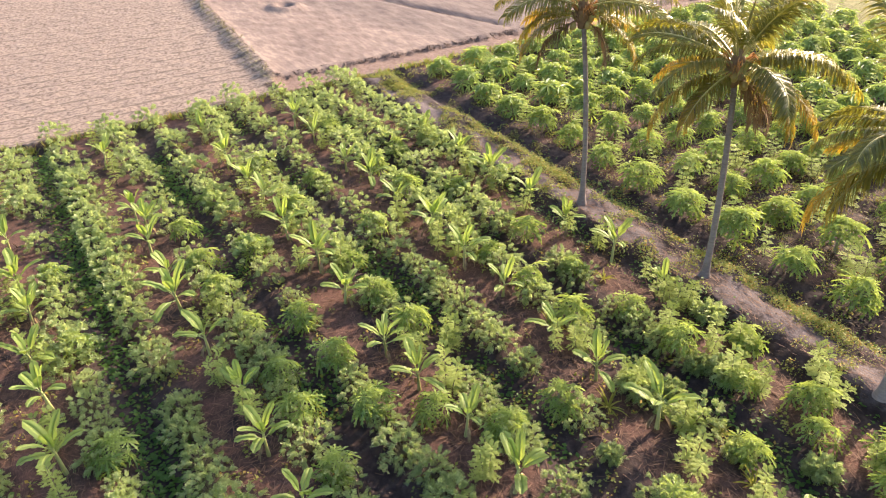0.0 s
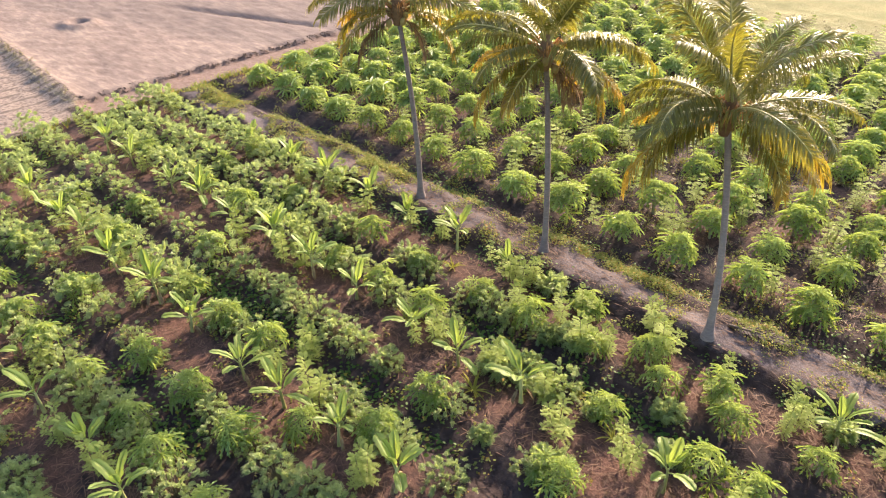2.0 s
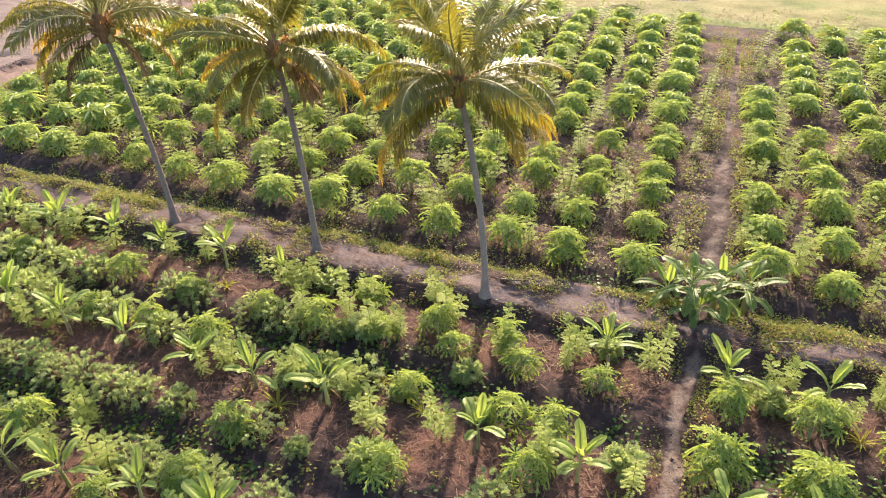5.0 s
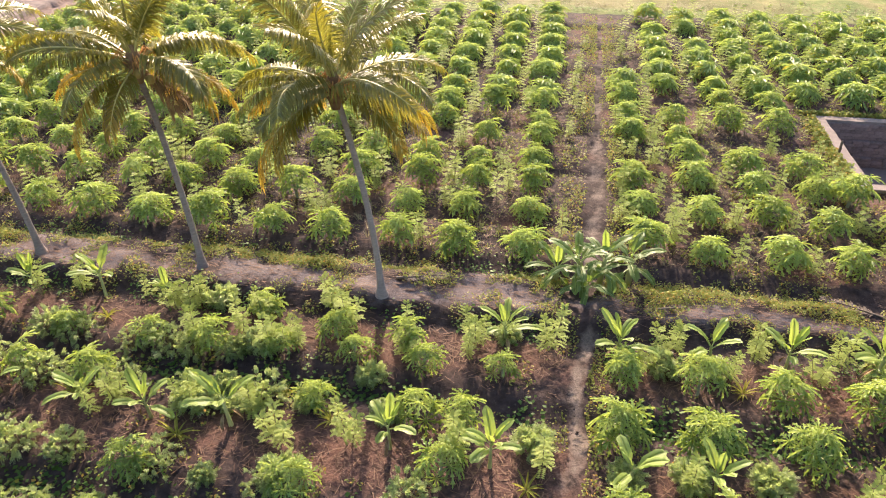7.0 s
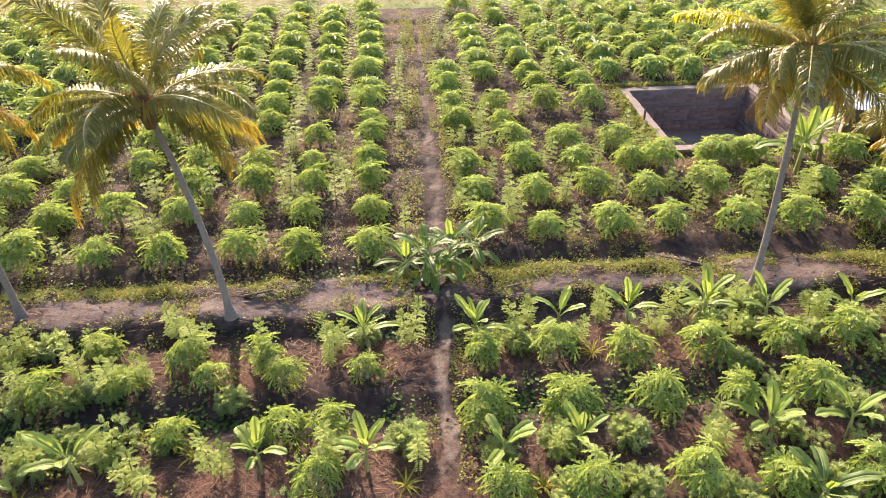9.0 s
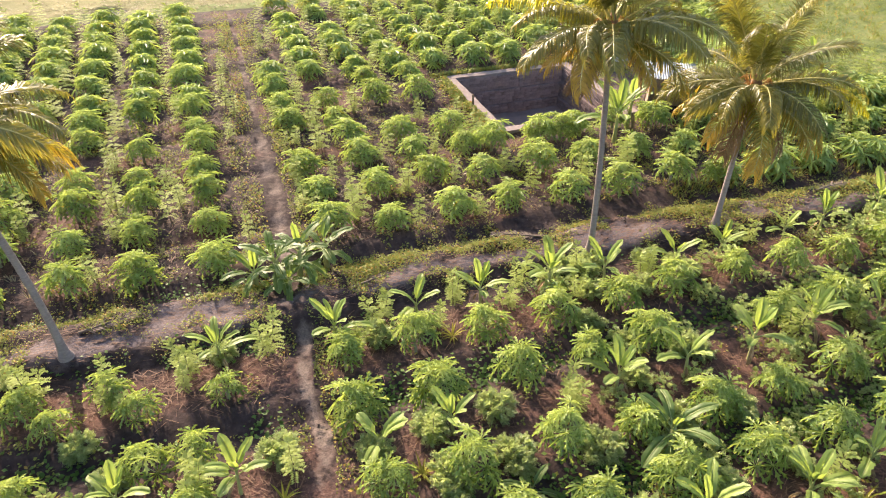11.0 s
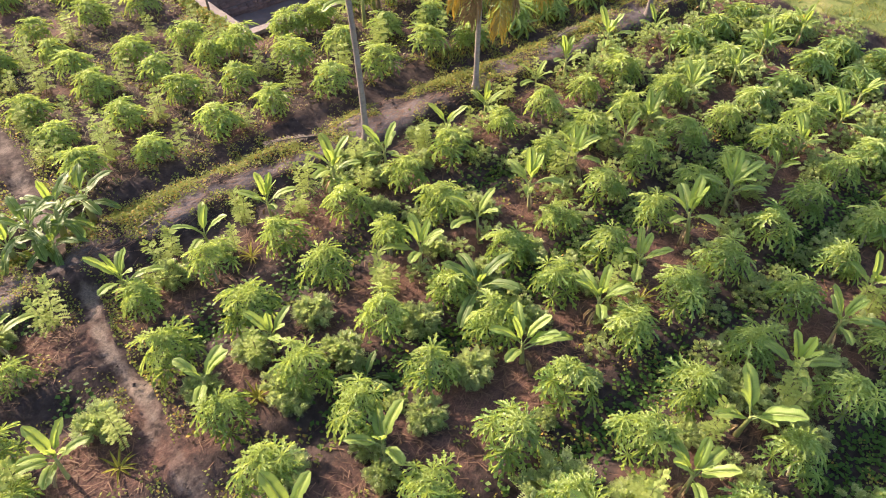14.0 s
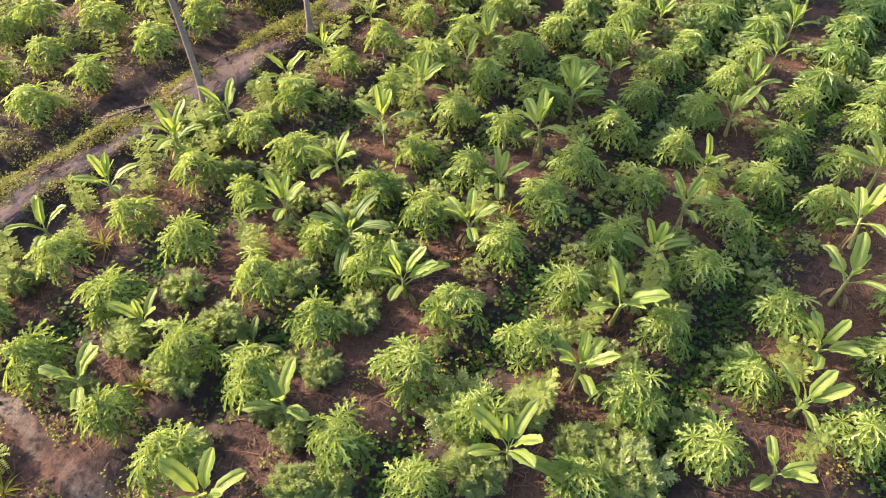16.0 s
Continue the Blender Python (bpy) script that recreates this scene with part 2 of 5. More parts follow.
# ---- building helpers ----
class Mesh:
    """Collects points and faces, each face with a material slot."""

    def __init__(self):
        self.v, self.f, self.s = [], [], []

    def quad_strip(self, a, b, slot=0):
        """A strip between two lines of points."""
        i = len(self.v)
        self.v += a + b
        k = len(a)
        for j in range(k - 1):
            self.f.append((i + j, i + j + 1, i + k + j + 1, i + k + j))
            self.s.append(slot)

    def face(self, points, slot=0):
        i = len(self.v)
        self.v += points
        self.f.append(tuple(range(i, i + len(points))))
        self.s.append(slot)

    def tube(self, points, radii, sides=5, slot=0, cap=True):
        """A tapered tube along points."""
        rings = []
        n = len(points)
        for k, (p, r) in enumerate(zip(points, radii)):
            r = float(r)
            d = (Vector(points[min(k + 1, n - 1)]) - Vector(points[max(k - 1, 0)])).normalized()
            u = d.orthogonal().normalized() if abs(d.z) < 0.7 else d.cross(Vector((0, 1, 0))).normalized()
            w = d.cross(u)
            i = len(self.v)
            for j in range(sides):
                a = 2 * math.pi * j / sides
                self.v.append(tuple(Vector(p) + r * (math.cos(a) * u + math.sin(a) * w)))
            rings.append(i)
        for a, b in zip(rings, rings[1:]):
            for j in range(sides):
                k = (j + 1) % sides
                self.f.append((a + j, a + k, b + k, b + j))
                self.s.append(slot)
        if cap:
            self.f.append(tuple(rings[-1] + j for j in range(sides)))
            self.s.append(slot)

    def box(self, x0, y0, z0, x1, y1, z1, slot=0):
        i = len(self.v)
        self.v += [(x, y, z) for z in (z0, z1) for x, y in ((x0, y0), (x1, y0), (x1, y1), (x0, y1))]
        for q in ((3, 2, 1, 0), (4, 5, 6, 7), (0, 1, 5, 4), (1, 2, 6, 5), (2, 3, 7, 6), (3, 0, 4, 7)):
            self.f.append(tuple(i + k for k in q))
            self.s.append(slot)

    def moved(self, other, m):
        """Takes over another collection at the pose m."""
        i = len(self.v)
        self.v += [tuple(m @ Vector(p)) for p in other.v]
        self.f += [tuple(i + k for k in f) for f in other.f]
        self.s += other.s

    def recoloured(self, old, slot):
        m = Mesh()
        m.v, m.f, m.s = self.v, self.f, [slot if k == old else k for k in self.s]
        return m

    def welded(self):
        """The same with coincident points made one, so that a leaf hangs together."""
        seen, to = {}, []
        m = Mesh()
        for p in self.v:
            k = (round(p[0], 4), round(p[1], 4), round(p[2], 4))
            if k not in seen:
                seen[k] = len(m.v)
                m.v.append(p)
            to.append(seen[k])
        for f, s in zip(self.f, self.s):
            g = tuple(dict.fromkeys(to[k] for k in f))
            if len(g) > 2:
                m.f.append(g)
                m.s.append(s)
        return m

    def data(self, name, materials, smooth=True):
        me = bpy.data.meshes.new(name)
        me.from_pydata(self.v, [], self.f)
        for m in materials:
            me.materials.append(m)
        me.polygons.foreach_set("material_index", self.s)
        me.polygons.foreach_set("use_smooth", [smooth] * len(self.f))
        me.update()
        return me


def part(name, data, parent, m=None, label=""):
    """A mesh as one part under a thing or a part."""
    ob = new(name, data)
    ob.parent = parent
    if m is not None:
        ob.matrix_local = m
    return tagged(ob, label) if label else ob


def rnd(a, b):
    return random.uniform(a, b)


def spin(az, tilt=0.0, scale=1.0, z=0.0):
    return Matrix.Translation((0, 0, z)) @ Matrix.Rotation(az, 4, "Z") @ Matrix.Rotation(-tilt, 4, "Y") @ Matrix.Scale(scale, 4)


# ---- lie of the land ----
FIELD_X0, FIELD_X1, FIELD_Y1 = -29.8, 30.6, 45.6
TANK = (12.62, 24.95, 18.3, 30.7)      # inner edge: x0, y0, x1, y1
FURROW, PITCH = 0.95, 3.8


def sstep(a, b, x):
    t = np.clip((x - a) / (b - a), 0, 1)
    return t * t * (3 - 2 * t)


def shift(x):
    """The beds left of the footpath lie a little further off."""
    return 0.27 * np.clip((1.5 - x) / 8.0, 0, 1)


def path_x(y):
    return 2.35 + 0.6 * sstep(12.5, 22.0, y) + 0.026 * np.maximum(y - 22.0, 0.0) + (0.12 * np.sin(y * 0.55) + 0.09 * np.sin(y * 1.7 + 1)) * (1 - 0.75 * sstep(16, 20, y))


def bund_dy(x):
    """The bund bends a little nearer towards its far end."""
    return -0.55 * sstep(10, 20, np.asarray(x, float))


def ridge_y(x):
    return 12.05 + 0.09 * (-31.3 - x)


def fbm(x, y, s):
    return (np.sin(x * 1.3 * s + 1.7 * np.sin(y * 0.9 * s)) * np.cos(y * 1.1 * s + 1.3 * np.sin(x * 0.7 * s)) + 0.5 * np.sin(x * 2.9 * s + y * 2.3 * s + 0.8) * np.cos(y * 3.1 * s - x * 1.7 * s)) / 1.5


def land(x, y):
    """The height of the ground and the masks of its kinds of surface."""
    x, y = np.asarray(x, float), np.asarray(y, float)
    infield = sstep(FIELD_X0 - 0.4, FIELD_X0 + 0.2, x) * (1 - sstep(FIELD_X1 - 0.3, FIELD_X1 + 0.6, x)) * (1 - sstep(FIELD_Y1 - 0.3, FIELD_Y1 + 0.6, y))
    front = 1 - sstep(14.6, 15.2, y)
    ph = ((y - shift(x) - FURROW) / PITCH + 0.5) % 1.0 - 0.5
    fur = np.exp(-((ph * PITCH) / 0.42) ** 2) * front * infield
    z = 0.03 * fbm(x, y, 2.1) + 0.02 * fbm(x + 5, y - 3, 6.0)
    z = z - 0.24 * fur
    wob = 0.16 * fbm(x, y * 0.3, 0.9)
    yb = y - bund_dy(x)
    near_foot = 15.25 + 0.35 * sstep(3, 6, x)
    bund = sstep(near_foot, near_foot + 0.38, yb + wob) * (1 - sstep(17.05, 17.6, yb - wob)) * sstep(-29.5, -28.6, x) * (1 - sstep(30, 31.5, x))
    z = z + bund * (0.33 + 0.11 * fbm(x, y, 1.1) + 0.07 * fbm(x, y, 3.1))
    ditch = np.exp(-((yb - 17.95 + 0.12 * fbm(x, y * 0, 0.8)) / 0.3) ** 2) * infield * (0.75 + 0.4 * fbm(x, y, 0.6))
    z = z - 0.13 * ditch + 0.1 * sstep(18.2, 18.5, y) * infield
    back = sstep(18.3, 18.6, y)
    pb = ((y - 20.55) / 3.7 + 0.5) % 1.0 - 0.5
    z = z - 0.14 * np.exp(-((pb * 3.7) / 0.35) ** 2) * back * infield
    pw = np.abs(x - path_x(y)) + 0.11 * fbm(x, y, 3.0) + 0.06 * fbm(x, y, 1.1)
    wide = 0.05 * sstep(17, 20, y)
    path = (1 - sstep(0.06 + wide, 0.3 + wide, pw)) * (0.6 + 0.6 * fbm(x, y, 1.7) + 0.25 * fbm(x, y, 4.1)) * infield * sstep(-20, -18, y) * (1 - 0.75 * bund) * (1 - 0.45 * sstep(26, 36, y))
    z = z - 0.06 * path + 0.2 * path * fur
    crown = np.clip(1.15 - np.exp(-((ph * PITCH) / 0.85) ** 2) * 1.6, 0, 1)
    mulch = infield * (front * crown * (0.55 + 0.3 * fbm(x, y, 0.9)) + back * (0.26 + 0.5 * fbm(x, y, 0.8)))
    plough = (1 - sstep(FIELD_X0 - 0.5, FIELD_X0, x)) * (1 - sstep(-0.6, -0.1, y - ridge_y(x)))
    z = z + plough * (0.05 * np.sin(2 * math.pi * x / 0.95) + 0.04 * fbm(x, y, 4.0))
    side = (1 - sstep(FIELD_X0 - 0.5, FIELD_X0, x)) * sstep(-0.1, 0.4, y - ridge_y(x))
    edge = -31.75 + 0.14 * fbm(x * 0 + 3, y, 2.6) + 0.08 * fbm(x * 0 + 7, y, 7.0) + 0.1 * (y - 20) / 10
    raised = 1 - sstep(edge - 0.1, edge + 0.1, x)
    strip = side * (1 - raised)
    bare = side * raised
    z = z + side * (0.26 * raised - 0.06) + bare * 0.03 * fbm(x, y, 0.9)
    # a second, older cut across the bare land
    cut = np.exp(-((y - 27.5 - 0.35 * (x + 34)) / 0.35) ** 2) * bare * (1 - sstep(-33.5, -32.5, x)) * sstep(-46, -40, x)
    z = z - 0.22 * cut
    rg = np.exp(-((y - ridge_y(x)) / 0.45) ** 2) * (1 - sstep(-31.8, -30.6, x))
    z = z + rg * (0.19 + 0.07 * fbm(x, y, 1.6))
    mound = np.hypot(x + 44.0, y - 18.0)
    z = z + 0.28 * np.exp(-((mound - 0.8) / 0.4) ** 2) - 0.1 * np.exp(-(mound / 0.5) ** 2)
    outside = 1 - infield - (1 - sstep(FIELD_X0 - 0.5, FIELD_X0, x))
    outside = np.clip(outside, 0, 1)
    grass = outside + 0.0 * x
    dry = outside * sstep(FIELD_Y1 + 0.8, FIELD_Y1 + 2.0, y) * (1 - sstep(8, 26, x)) * (0.75 + 0.35 * fbm(x, y, 0.25))
    dry = np.maximum(dry, outside * np.exp(-((x - 33.2 + 0.35 * (y - 14)) / 0.7) ** 2))
    dry = np.maximum(dry, rg * 0.4)
    z = z + outside * (0.12 + 0.1 * fbm(x, y, 0.45))
    z = z - 0.4 * np.exp(-(((x + 3.1) / 1.0) ** 2 + ((y - 47.6) / 0.8) ** 2) ** 2)
    bare_yard = np.exp(-(((x - 19.6) / 2.4) ** 4 + ((y - 27.0) / 2.4) ** 4)) * infield
    z = np.where(np.hypot(x, y) > 75, z * 0 + 0.1, z)
    return z, dict(mulch=np.clip(mulch, 0, 1), path=np.clip(np.maximum(path, bare_yard), 0, 1), bund=bund * np.clip(0.08 + 0.75 * np.exp(-((yb - 16.3 - 0.25 * fbm(x, y, 0.4)) / (0.45 - 0.15 * sstep(2, 6, x) + 0.13 * sstep(10, 13, x))) ** 2) + 0.75 * fbm(x, y * 1.5, 0.8) + 0.4 * fbm(x, y, 2.3), 0, 1),
                   plough=np.maximum(plough, rg * 0.9), bare=bare * (1 - rg), strip=strip, damp=bare * sstep(20, 24, y - 0.3 * (x + 34)) * 0.9, grass=np.clip(grass, 0, 1), dry=np.clip(dry, 0, 1))


HEIGHTS = land(*np.meshgrid(np.arange(-62, 56, 0.2), np.arange(-18, 60, 0.2)))[0].tolist()


def height(x, y):
    """The ground's height from a fine table."""
    a, b = min(max((x + 62) / 0.2, 0), 588), min(max((y + 18) / 0.2, 0), 388)
    i, j = int(a), int(b)
    u, v = a - i, b - j
    p, q = HEIGHTS[j], HEIGHTS[j + 1]
    return (p[i] * (1 - u) + p[i + 1] * u) * (1 - v) + (q[i] * (1 - u) + q[i + 1] * u) * v


def build_ground():
    def axis(lo, hi, step, marks):
        core = list(np.arange(lo, hi + step / 2, step))
        for m in marks:
            core[min(range(len(core)), key=lambda i: abs(core[i] - m))] = m
        out = [core[-1]]
        d = step
        while out[-1] < 3000:
            d *= 1.5
            out.append(out[-1] + d)
        left = [core[0]]
        d = step
        while left[-1] > -3000:
            d *= 1.5
            left.append(left[-1] - d)
        return np.array(left[:0:-1] + core + out[1:])

    x0, y0, x1, y1 = TANK
    xs, ys = axis(-60, 36, 0.26, (x0, x1)), axis(-12, 52, 0.23, (y0, y1))
    X, Y = np.meshgrid(xs, ys)
    Z, masks = land(X, Y)
    nx, ny = len(xs), len(ys)
    i, j = np.meshgrid(np.arange(nx - 1), np.arange(ny - 1))
    cx, cy = (xs[:-1] + xs[1:]) / 2, (ys[:-1] + ys[1:]) / 2
    CX, CY = np.meshgrid(cx, cy)
    keep = ~((CX > x0) & (CX < x1) & (CY > y0) & (CY < y1))
    a = (j * nx + i)[keep]
    faces = np.stack([a, a + 1, a + nx + 1, a + nx], 1)
    me = bpy.data.meshes.new("ground")
    me.vertices.add(nx * ny)
    me.vertices.foreach_set("co", np.stack([X, Y, Z], -1).ravel())
    me.loops.add(faces.size)
    me.loops.foreach_set("vertex_index", faces.ravel())
    me.polygons.add(len(faces))
    me.polygons.foreach_set("loop_start", np.arange(0, faces.size, 4))
    me.update(calc_edges=True)
    me.polygons.foreach_set("use_smooth", np.ones(len(faces), bool))
    for name, m in masks.items():
        at = me.attributes.new(name, "FLOAT", "POINT")
        at.data.foreach_set("value", m.ravel().astype(np.float32))
    me.materials.append(SOIL)
    tagged(new("ground", me), "dark plantation soil with straw mulch, furrows, footpath and dry fields beyond", "ground", kind="structure")


build_ground()


# ---- coconut palms ----
def frond_mesh(seed, length, e0, bend, leaflets=64, ragged=0.0, droop=0.5, wide=0.62):
    """One pinnate frond that starts along +x at the elevation e0 and bends down."""
    r = random.Random(seed)
    m = Mesh()
    pts, d, p = [], e0, Vector((0, 0, 0))
    steps = 22
    twist = r.uniform(-0.25, 0.25)
    sway = 0.0
    for k in range(steps + 1):
        pts.append(tuple(p))
        s = k / steps
        d -= bend / steps * (0.45 + 1.3 * s)
        sway += twist / steps
        p = p + Vector((math.cos(d) * math.cos(sway), math.cos(d) * math.sin(sway), math.sin(d))) * (length / steps)
    stalk = Mesh()
    stalk.tube(pts, [0.035 * (1 - 0.85 * k / steps) + 0.004 for k in range(steps + 1)], 4)
    for side in (-1, 1):
        for k in range(leaflets):
            s = 0.14 + 0.86 * (k + r.random() * 0.6) / leaflets
            if r.random() < ragged:
                continue
            q = s * steps
            i = min(int(q), steps - 1)
            a, b = Vector(pts[i]), Vector(pts[i + 1])
            base = a.lerp(b, min(q - i, 1.0))
            ahead = (b - a).normalized()
            out = Vector((-math.sin(sway * s), math.cos(sway * s), 0)) * side
            up = ahead.cross(out) * side
            if up.z < 0:
                up = -up
            ln = wide * (0.35 + 0.65 * math.sin(math.pi * min(1, 0.16 + 0.82 * s)) ** 0.7) * r.uniform(0.6, 1.2)
            fwd = 0.35 + 1.0 * s + r.uniform(-0.12, 0.2)
            way = (out + ahead * fwd + up * r.uniform(0.0, 0.22)).normalized()
            mid = base + way * ln * 0.45
            dr = droop * r.uniform(0.9, 2.3)
            low = (way + Vector((0, 0, -dr * 1.3))).normalized()
            knee = mid + low * ln * 0.3
            tip = knee + (low + Vector((0, 0, -dr))).normalized() * ln * 0.3
            w = 0.0135 * r.uniform(0.75, 1.3)
            across = (ahead + Vector((r.gauss(0, 0.2), r.gauss(0, 0.2), r.gauss(0, 0.28)))).cross(way).cross(way).normalized() * w
            m.quad_strip([tuple(base - across * 0.5), tuple(mid - across), tuple(knee - across * 0.8), tuple(tip)],
                         [tuple(base + across * 0.5), tuple(mid + across), tuple(knee + across * 0.8), tuple(tip + across * 0.15)], 0)
    return m, stalk


FRONDS = {}


def frond_data(kind, i):
    """Fronds by age: 0 young and upright, 1 spreading, 2 drooping and yellowing, 3 dead and hanging; 4 has backlight in
    its colour.
    """
    if (kind, i) not in FRONDS:
        e0, bend, length, drp, rag, mats = ((1.15, 0.75, 3.0, 0.3, 0.03, (FROND, RACHIS)), (0.46, 1.05, 2.95, 1.15, 0.07, (FROND, RACHIS)),
                                            (0.02, 0.9, 2.45, 1.1, 0.15, (FROND_OLD, RACHIS)), (-0.6, 0.9, 1.7, 1.5, 0.35, (FROND_DEAD, FIBRE)), (0.5, 0.95, 2.9, 1.5, 0.04, (FROND_BACKLIT, RACHIS)))[kind]
        r = random.Random(kind * 31 + i)
        blade, stalk = frond_mesh(kind * 100 + i, length * r.uniform(0.9, 1.08), e0 + r.uniform(-0.2, 0.2), bend + r.uniform(-0.2, 0.25), 118, rag + 0.05, drp, 0.76)
        FRONDS[kind, i] = blade.data("frond", mats[:1]), stalk.data("midrib", mats[1:])
    return FRONDS[kind, i]


def frond_part(pair, palm, m, label=""):
    frond = part("frond", pair[0], palm, m, label)
    part("midrib", pair[1], frond, None, "pale stiff midrib")


def coconut_palm(base, top, label, seed, nuts=0, dead=2, size=1.0, bright=(), gap=None):
    r = random.Random(seed)
    bz = height(*base)
    palm = tagged(new("coconut_palm"), label, "palm tree", "palms along the bund")
    palm.location = (*base, bz - 0.03)
    t = Vector((top[0] - base[0], top[1] - base[1], top[2] - bz))
    m = Mesh()
    pts, rad = [], []
    for k in range(61):
        s = k / 60
        pts.append((t.x * s ** 1.7, t.y * s ** 1.7, t.z * s))
        ring = 0.006 * (k % 2)
        rad.append(0.066 + 0.024 * (1 - s) + 0.11 * math.exp(-s * 26) + ring + 0.03 * sstep(0.93, 1.0, s))
    m.tube(pts, rad, 12)
    part("trunk", m.data("trunk", [PALM_BARK]), palm, None, "ringed grey trunk flaring at its foot")
    head = Matrix.Translation(t)
    # fibrous heart with the stumps of old stalks
    h = Mesh()
    h.tube([(0, 0, -0.45), (0, 0, -0.1), (0, 0, 0.25), (0, 0, 0.5)], [0.11, 0.2, 0.17, 0.05], 9)
    for k in range(16):
        a, z = k * 2.4, rnd(-0.35, 0.1)
        h.tube([(0.1 * math.cos(a), 0.1 * math.sin(a), z), (0.34 * math.cos(a), 0.34 * math.sin(a), z + 0.2)], [0.045, 0.02], 4)
    part("heart", h.data("heart", [FIBRE]), palm, head, "brown fibrous heart of the crown")
    for k in range(7):
        a = k * 2.4 + seed
        sp = Mesh()
        for q in range(9):
            b = a + r.uniform(-0.35, 0.35)
            up = r.uniform(0.1, 0.6)
            sp.tube([(0.12 * math.cos(a), 0.12 * math.sin(a), 0.05), (0.36 * math.cos(b), 0.36 * math.sin(b), 0.1 + up * 0.5), (0.62 * math.cos(b), 0.62 * math.sin(b), up * 0.35 - 0.05)], [0.018, 0.014, 0.006], 3)
        part("flower_stalk", sp.data("flower_stalk", [SPIKE]), palm, head, "orange-brown flower stalk")
    if nuts:
        nut = Mesh()
        rings = [(0, 0, -0.13), (0, 0, -0.1), (0, 0, 0.0), (0, 0, 0.09), (0, 0, 0.13)]
        nut.tube(rings, [0.02, 0.075, 0.1, 0.07, 0.015], 8)
        nd = nut.data("coconut", [COCONUT])
        for k in range(nuts):
            a = k * 1.1 + r.uniform(-0.2, 0.2)
            part("coconut", nd, palm, head @ Matrix.Translation((r.uniform(0.2, 0.34) * math.cos(a), r.uniform(0.2, 0.34) * math.sin(a), -0.12 - 0.3 * r.random())) @ Matrix.Rotation(r.uniform(-0.5, 0.5), 4, "X"))
    plan = [(0, 8), (1, 13), (2, 9), (3, dead)]
    for kind, count in plan:
        for k in range(count):
            az = (k + r.uniform(-0.42, 0.42)) * 2 * math.pi / max(1, count) + kind * 0.7 + seed
            if gap and kind and abs((az - gap[0] + math.pi) % (2 * math.pi) - math.pi) < gap[1]:
                continue      # no frond hangs on this side of the crown
            z = (0.35, 0.15, -0.05, -0.2)[kind]
            m4 = head @ Matrix.Translation((0.1 * math.cos(az), 0.1 * math.sin(az), z)) @ Matrix.Rotation(az, 4, "Z") @ Matrix.Rotation(r.uniform(-0.5, 0.5), 4, "X") @ Matrix.Scale(size * r.uniform(0.82, 1.07), 4)
            frond_part(frond_data(kind, r.randrange(5)), palm, m4, ("", "", "yellowing drooping frond", "dead brown hanging frond")[kind])
    for az in bright:
        m4 = head @ Matrix.Translation((0.1 * math.cos(az), 0.1 * math.sin(az), 0.1)) @ Matrix.Rotation(az, 4, "Z") @ Matrix.Scale(size, 4)
        frond_part(frond_data(4, r.randrange(2)), palm, m4, "broad frond coloured bright yellow as if lit from behind")
    # rolled spear leaf
    s = Mesh()
    s.tube([(0, 0, 0.3), (0.03, 0, 1.1), (0.1, 0.04, 1.9)], [0.05, 0.04, 0.006], 5)
    part("spear_leaf", s.data("spear_leaf", [FROND]), palm, head)
    return palm


coconut_palm((-13.6, 16.2), (-14.02, 15.74, 6.72), "slender coconut palm with yellowing fronds on the bund", 1, 5, 2, gap=(-0.8, 0.5))
coconut_palm((-8.44, 16.26), (-8.79, 15.99, 6.47), "leaning coconut palm with brown hanging fronds on the bund", 2, 6, 3, gap=(-0.85, 0.3))
coconut_palm((-2.95, 15.76), (-3.67, 15.51, 6.32), "coconut palm with wide drooping crown on the bund", 3, 0, 1, gap=(-1.15, 0.22))
coconut_palm((11.44, 15.85), (11.18, 16.03, 6.78), "coconut palm bearing tan nuts beside the stone tank", 4, 20, 2, 1.0, (2.6,))
coconut_palm((15.95, 15.85), (16.02, 15.81, 4.75), "short coconut palm with one reddish dead frond", 5, 3, 3, 1.0, (-0.7,))
coconut_palm((24.9, 15.52), (25.06, 15.53, 6.17), "leaning coconut palm near the end of the bund", 6, 2, 2)
coconut_palm((28.95, 15.66), (29.42, 15.74, 6.44), "slender coconut palm at the plantation's edge", 7, 2, 2)


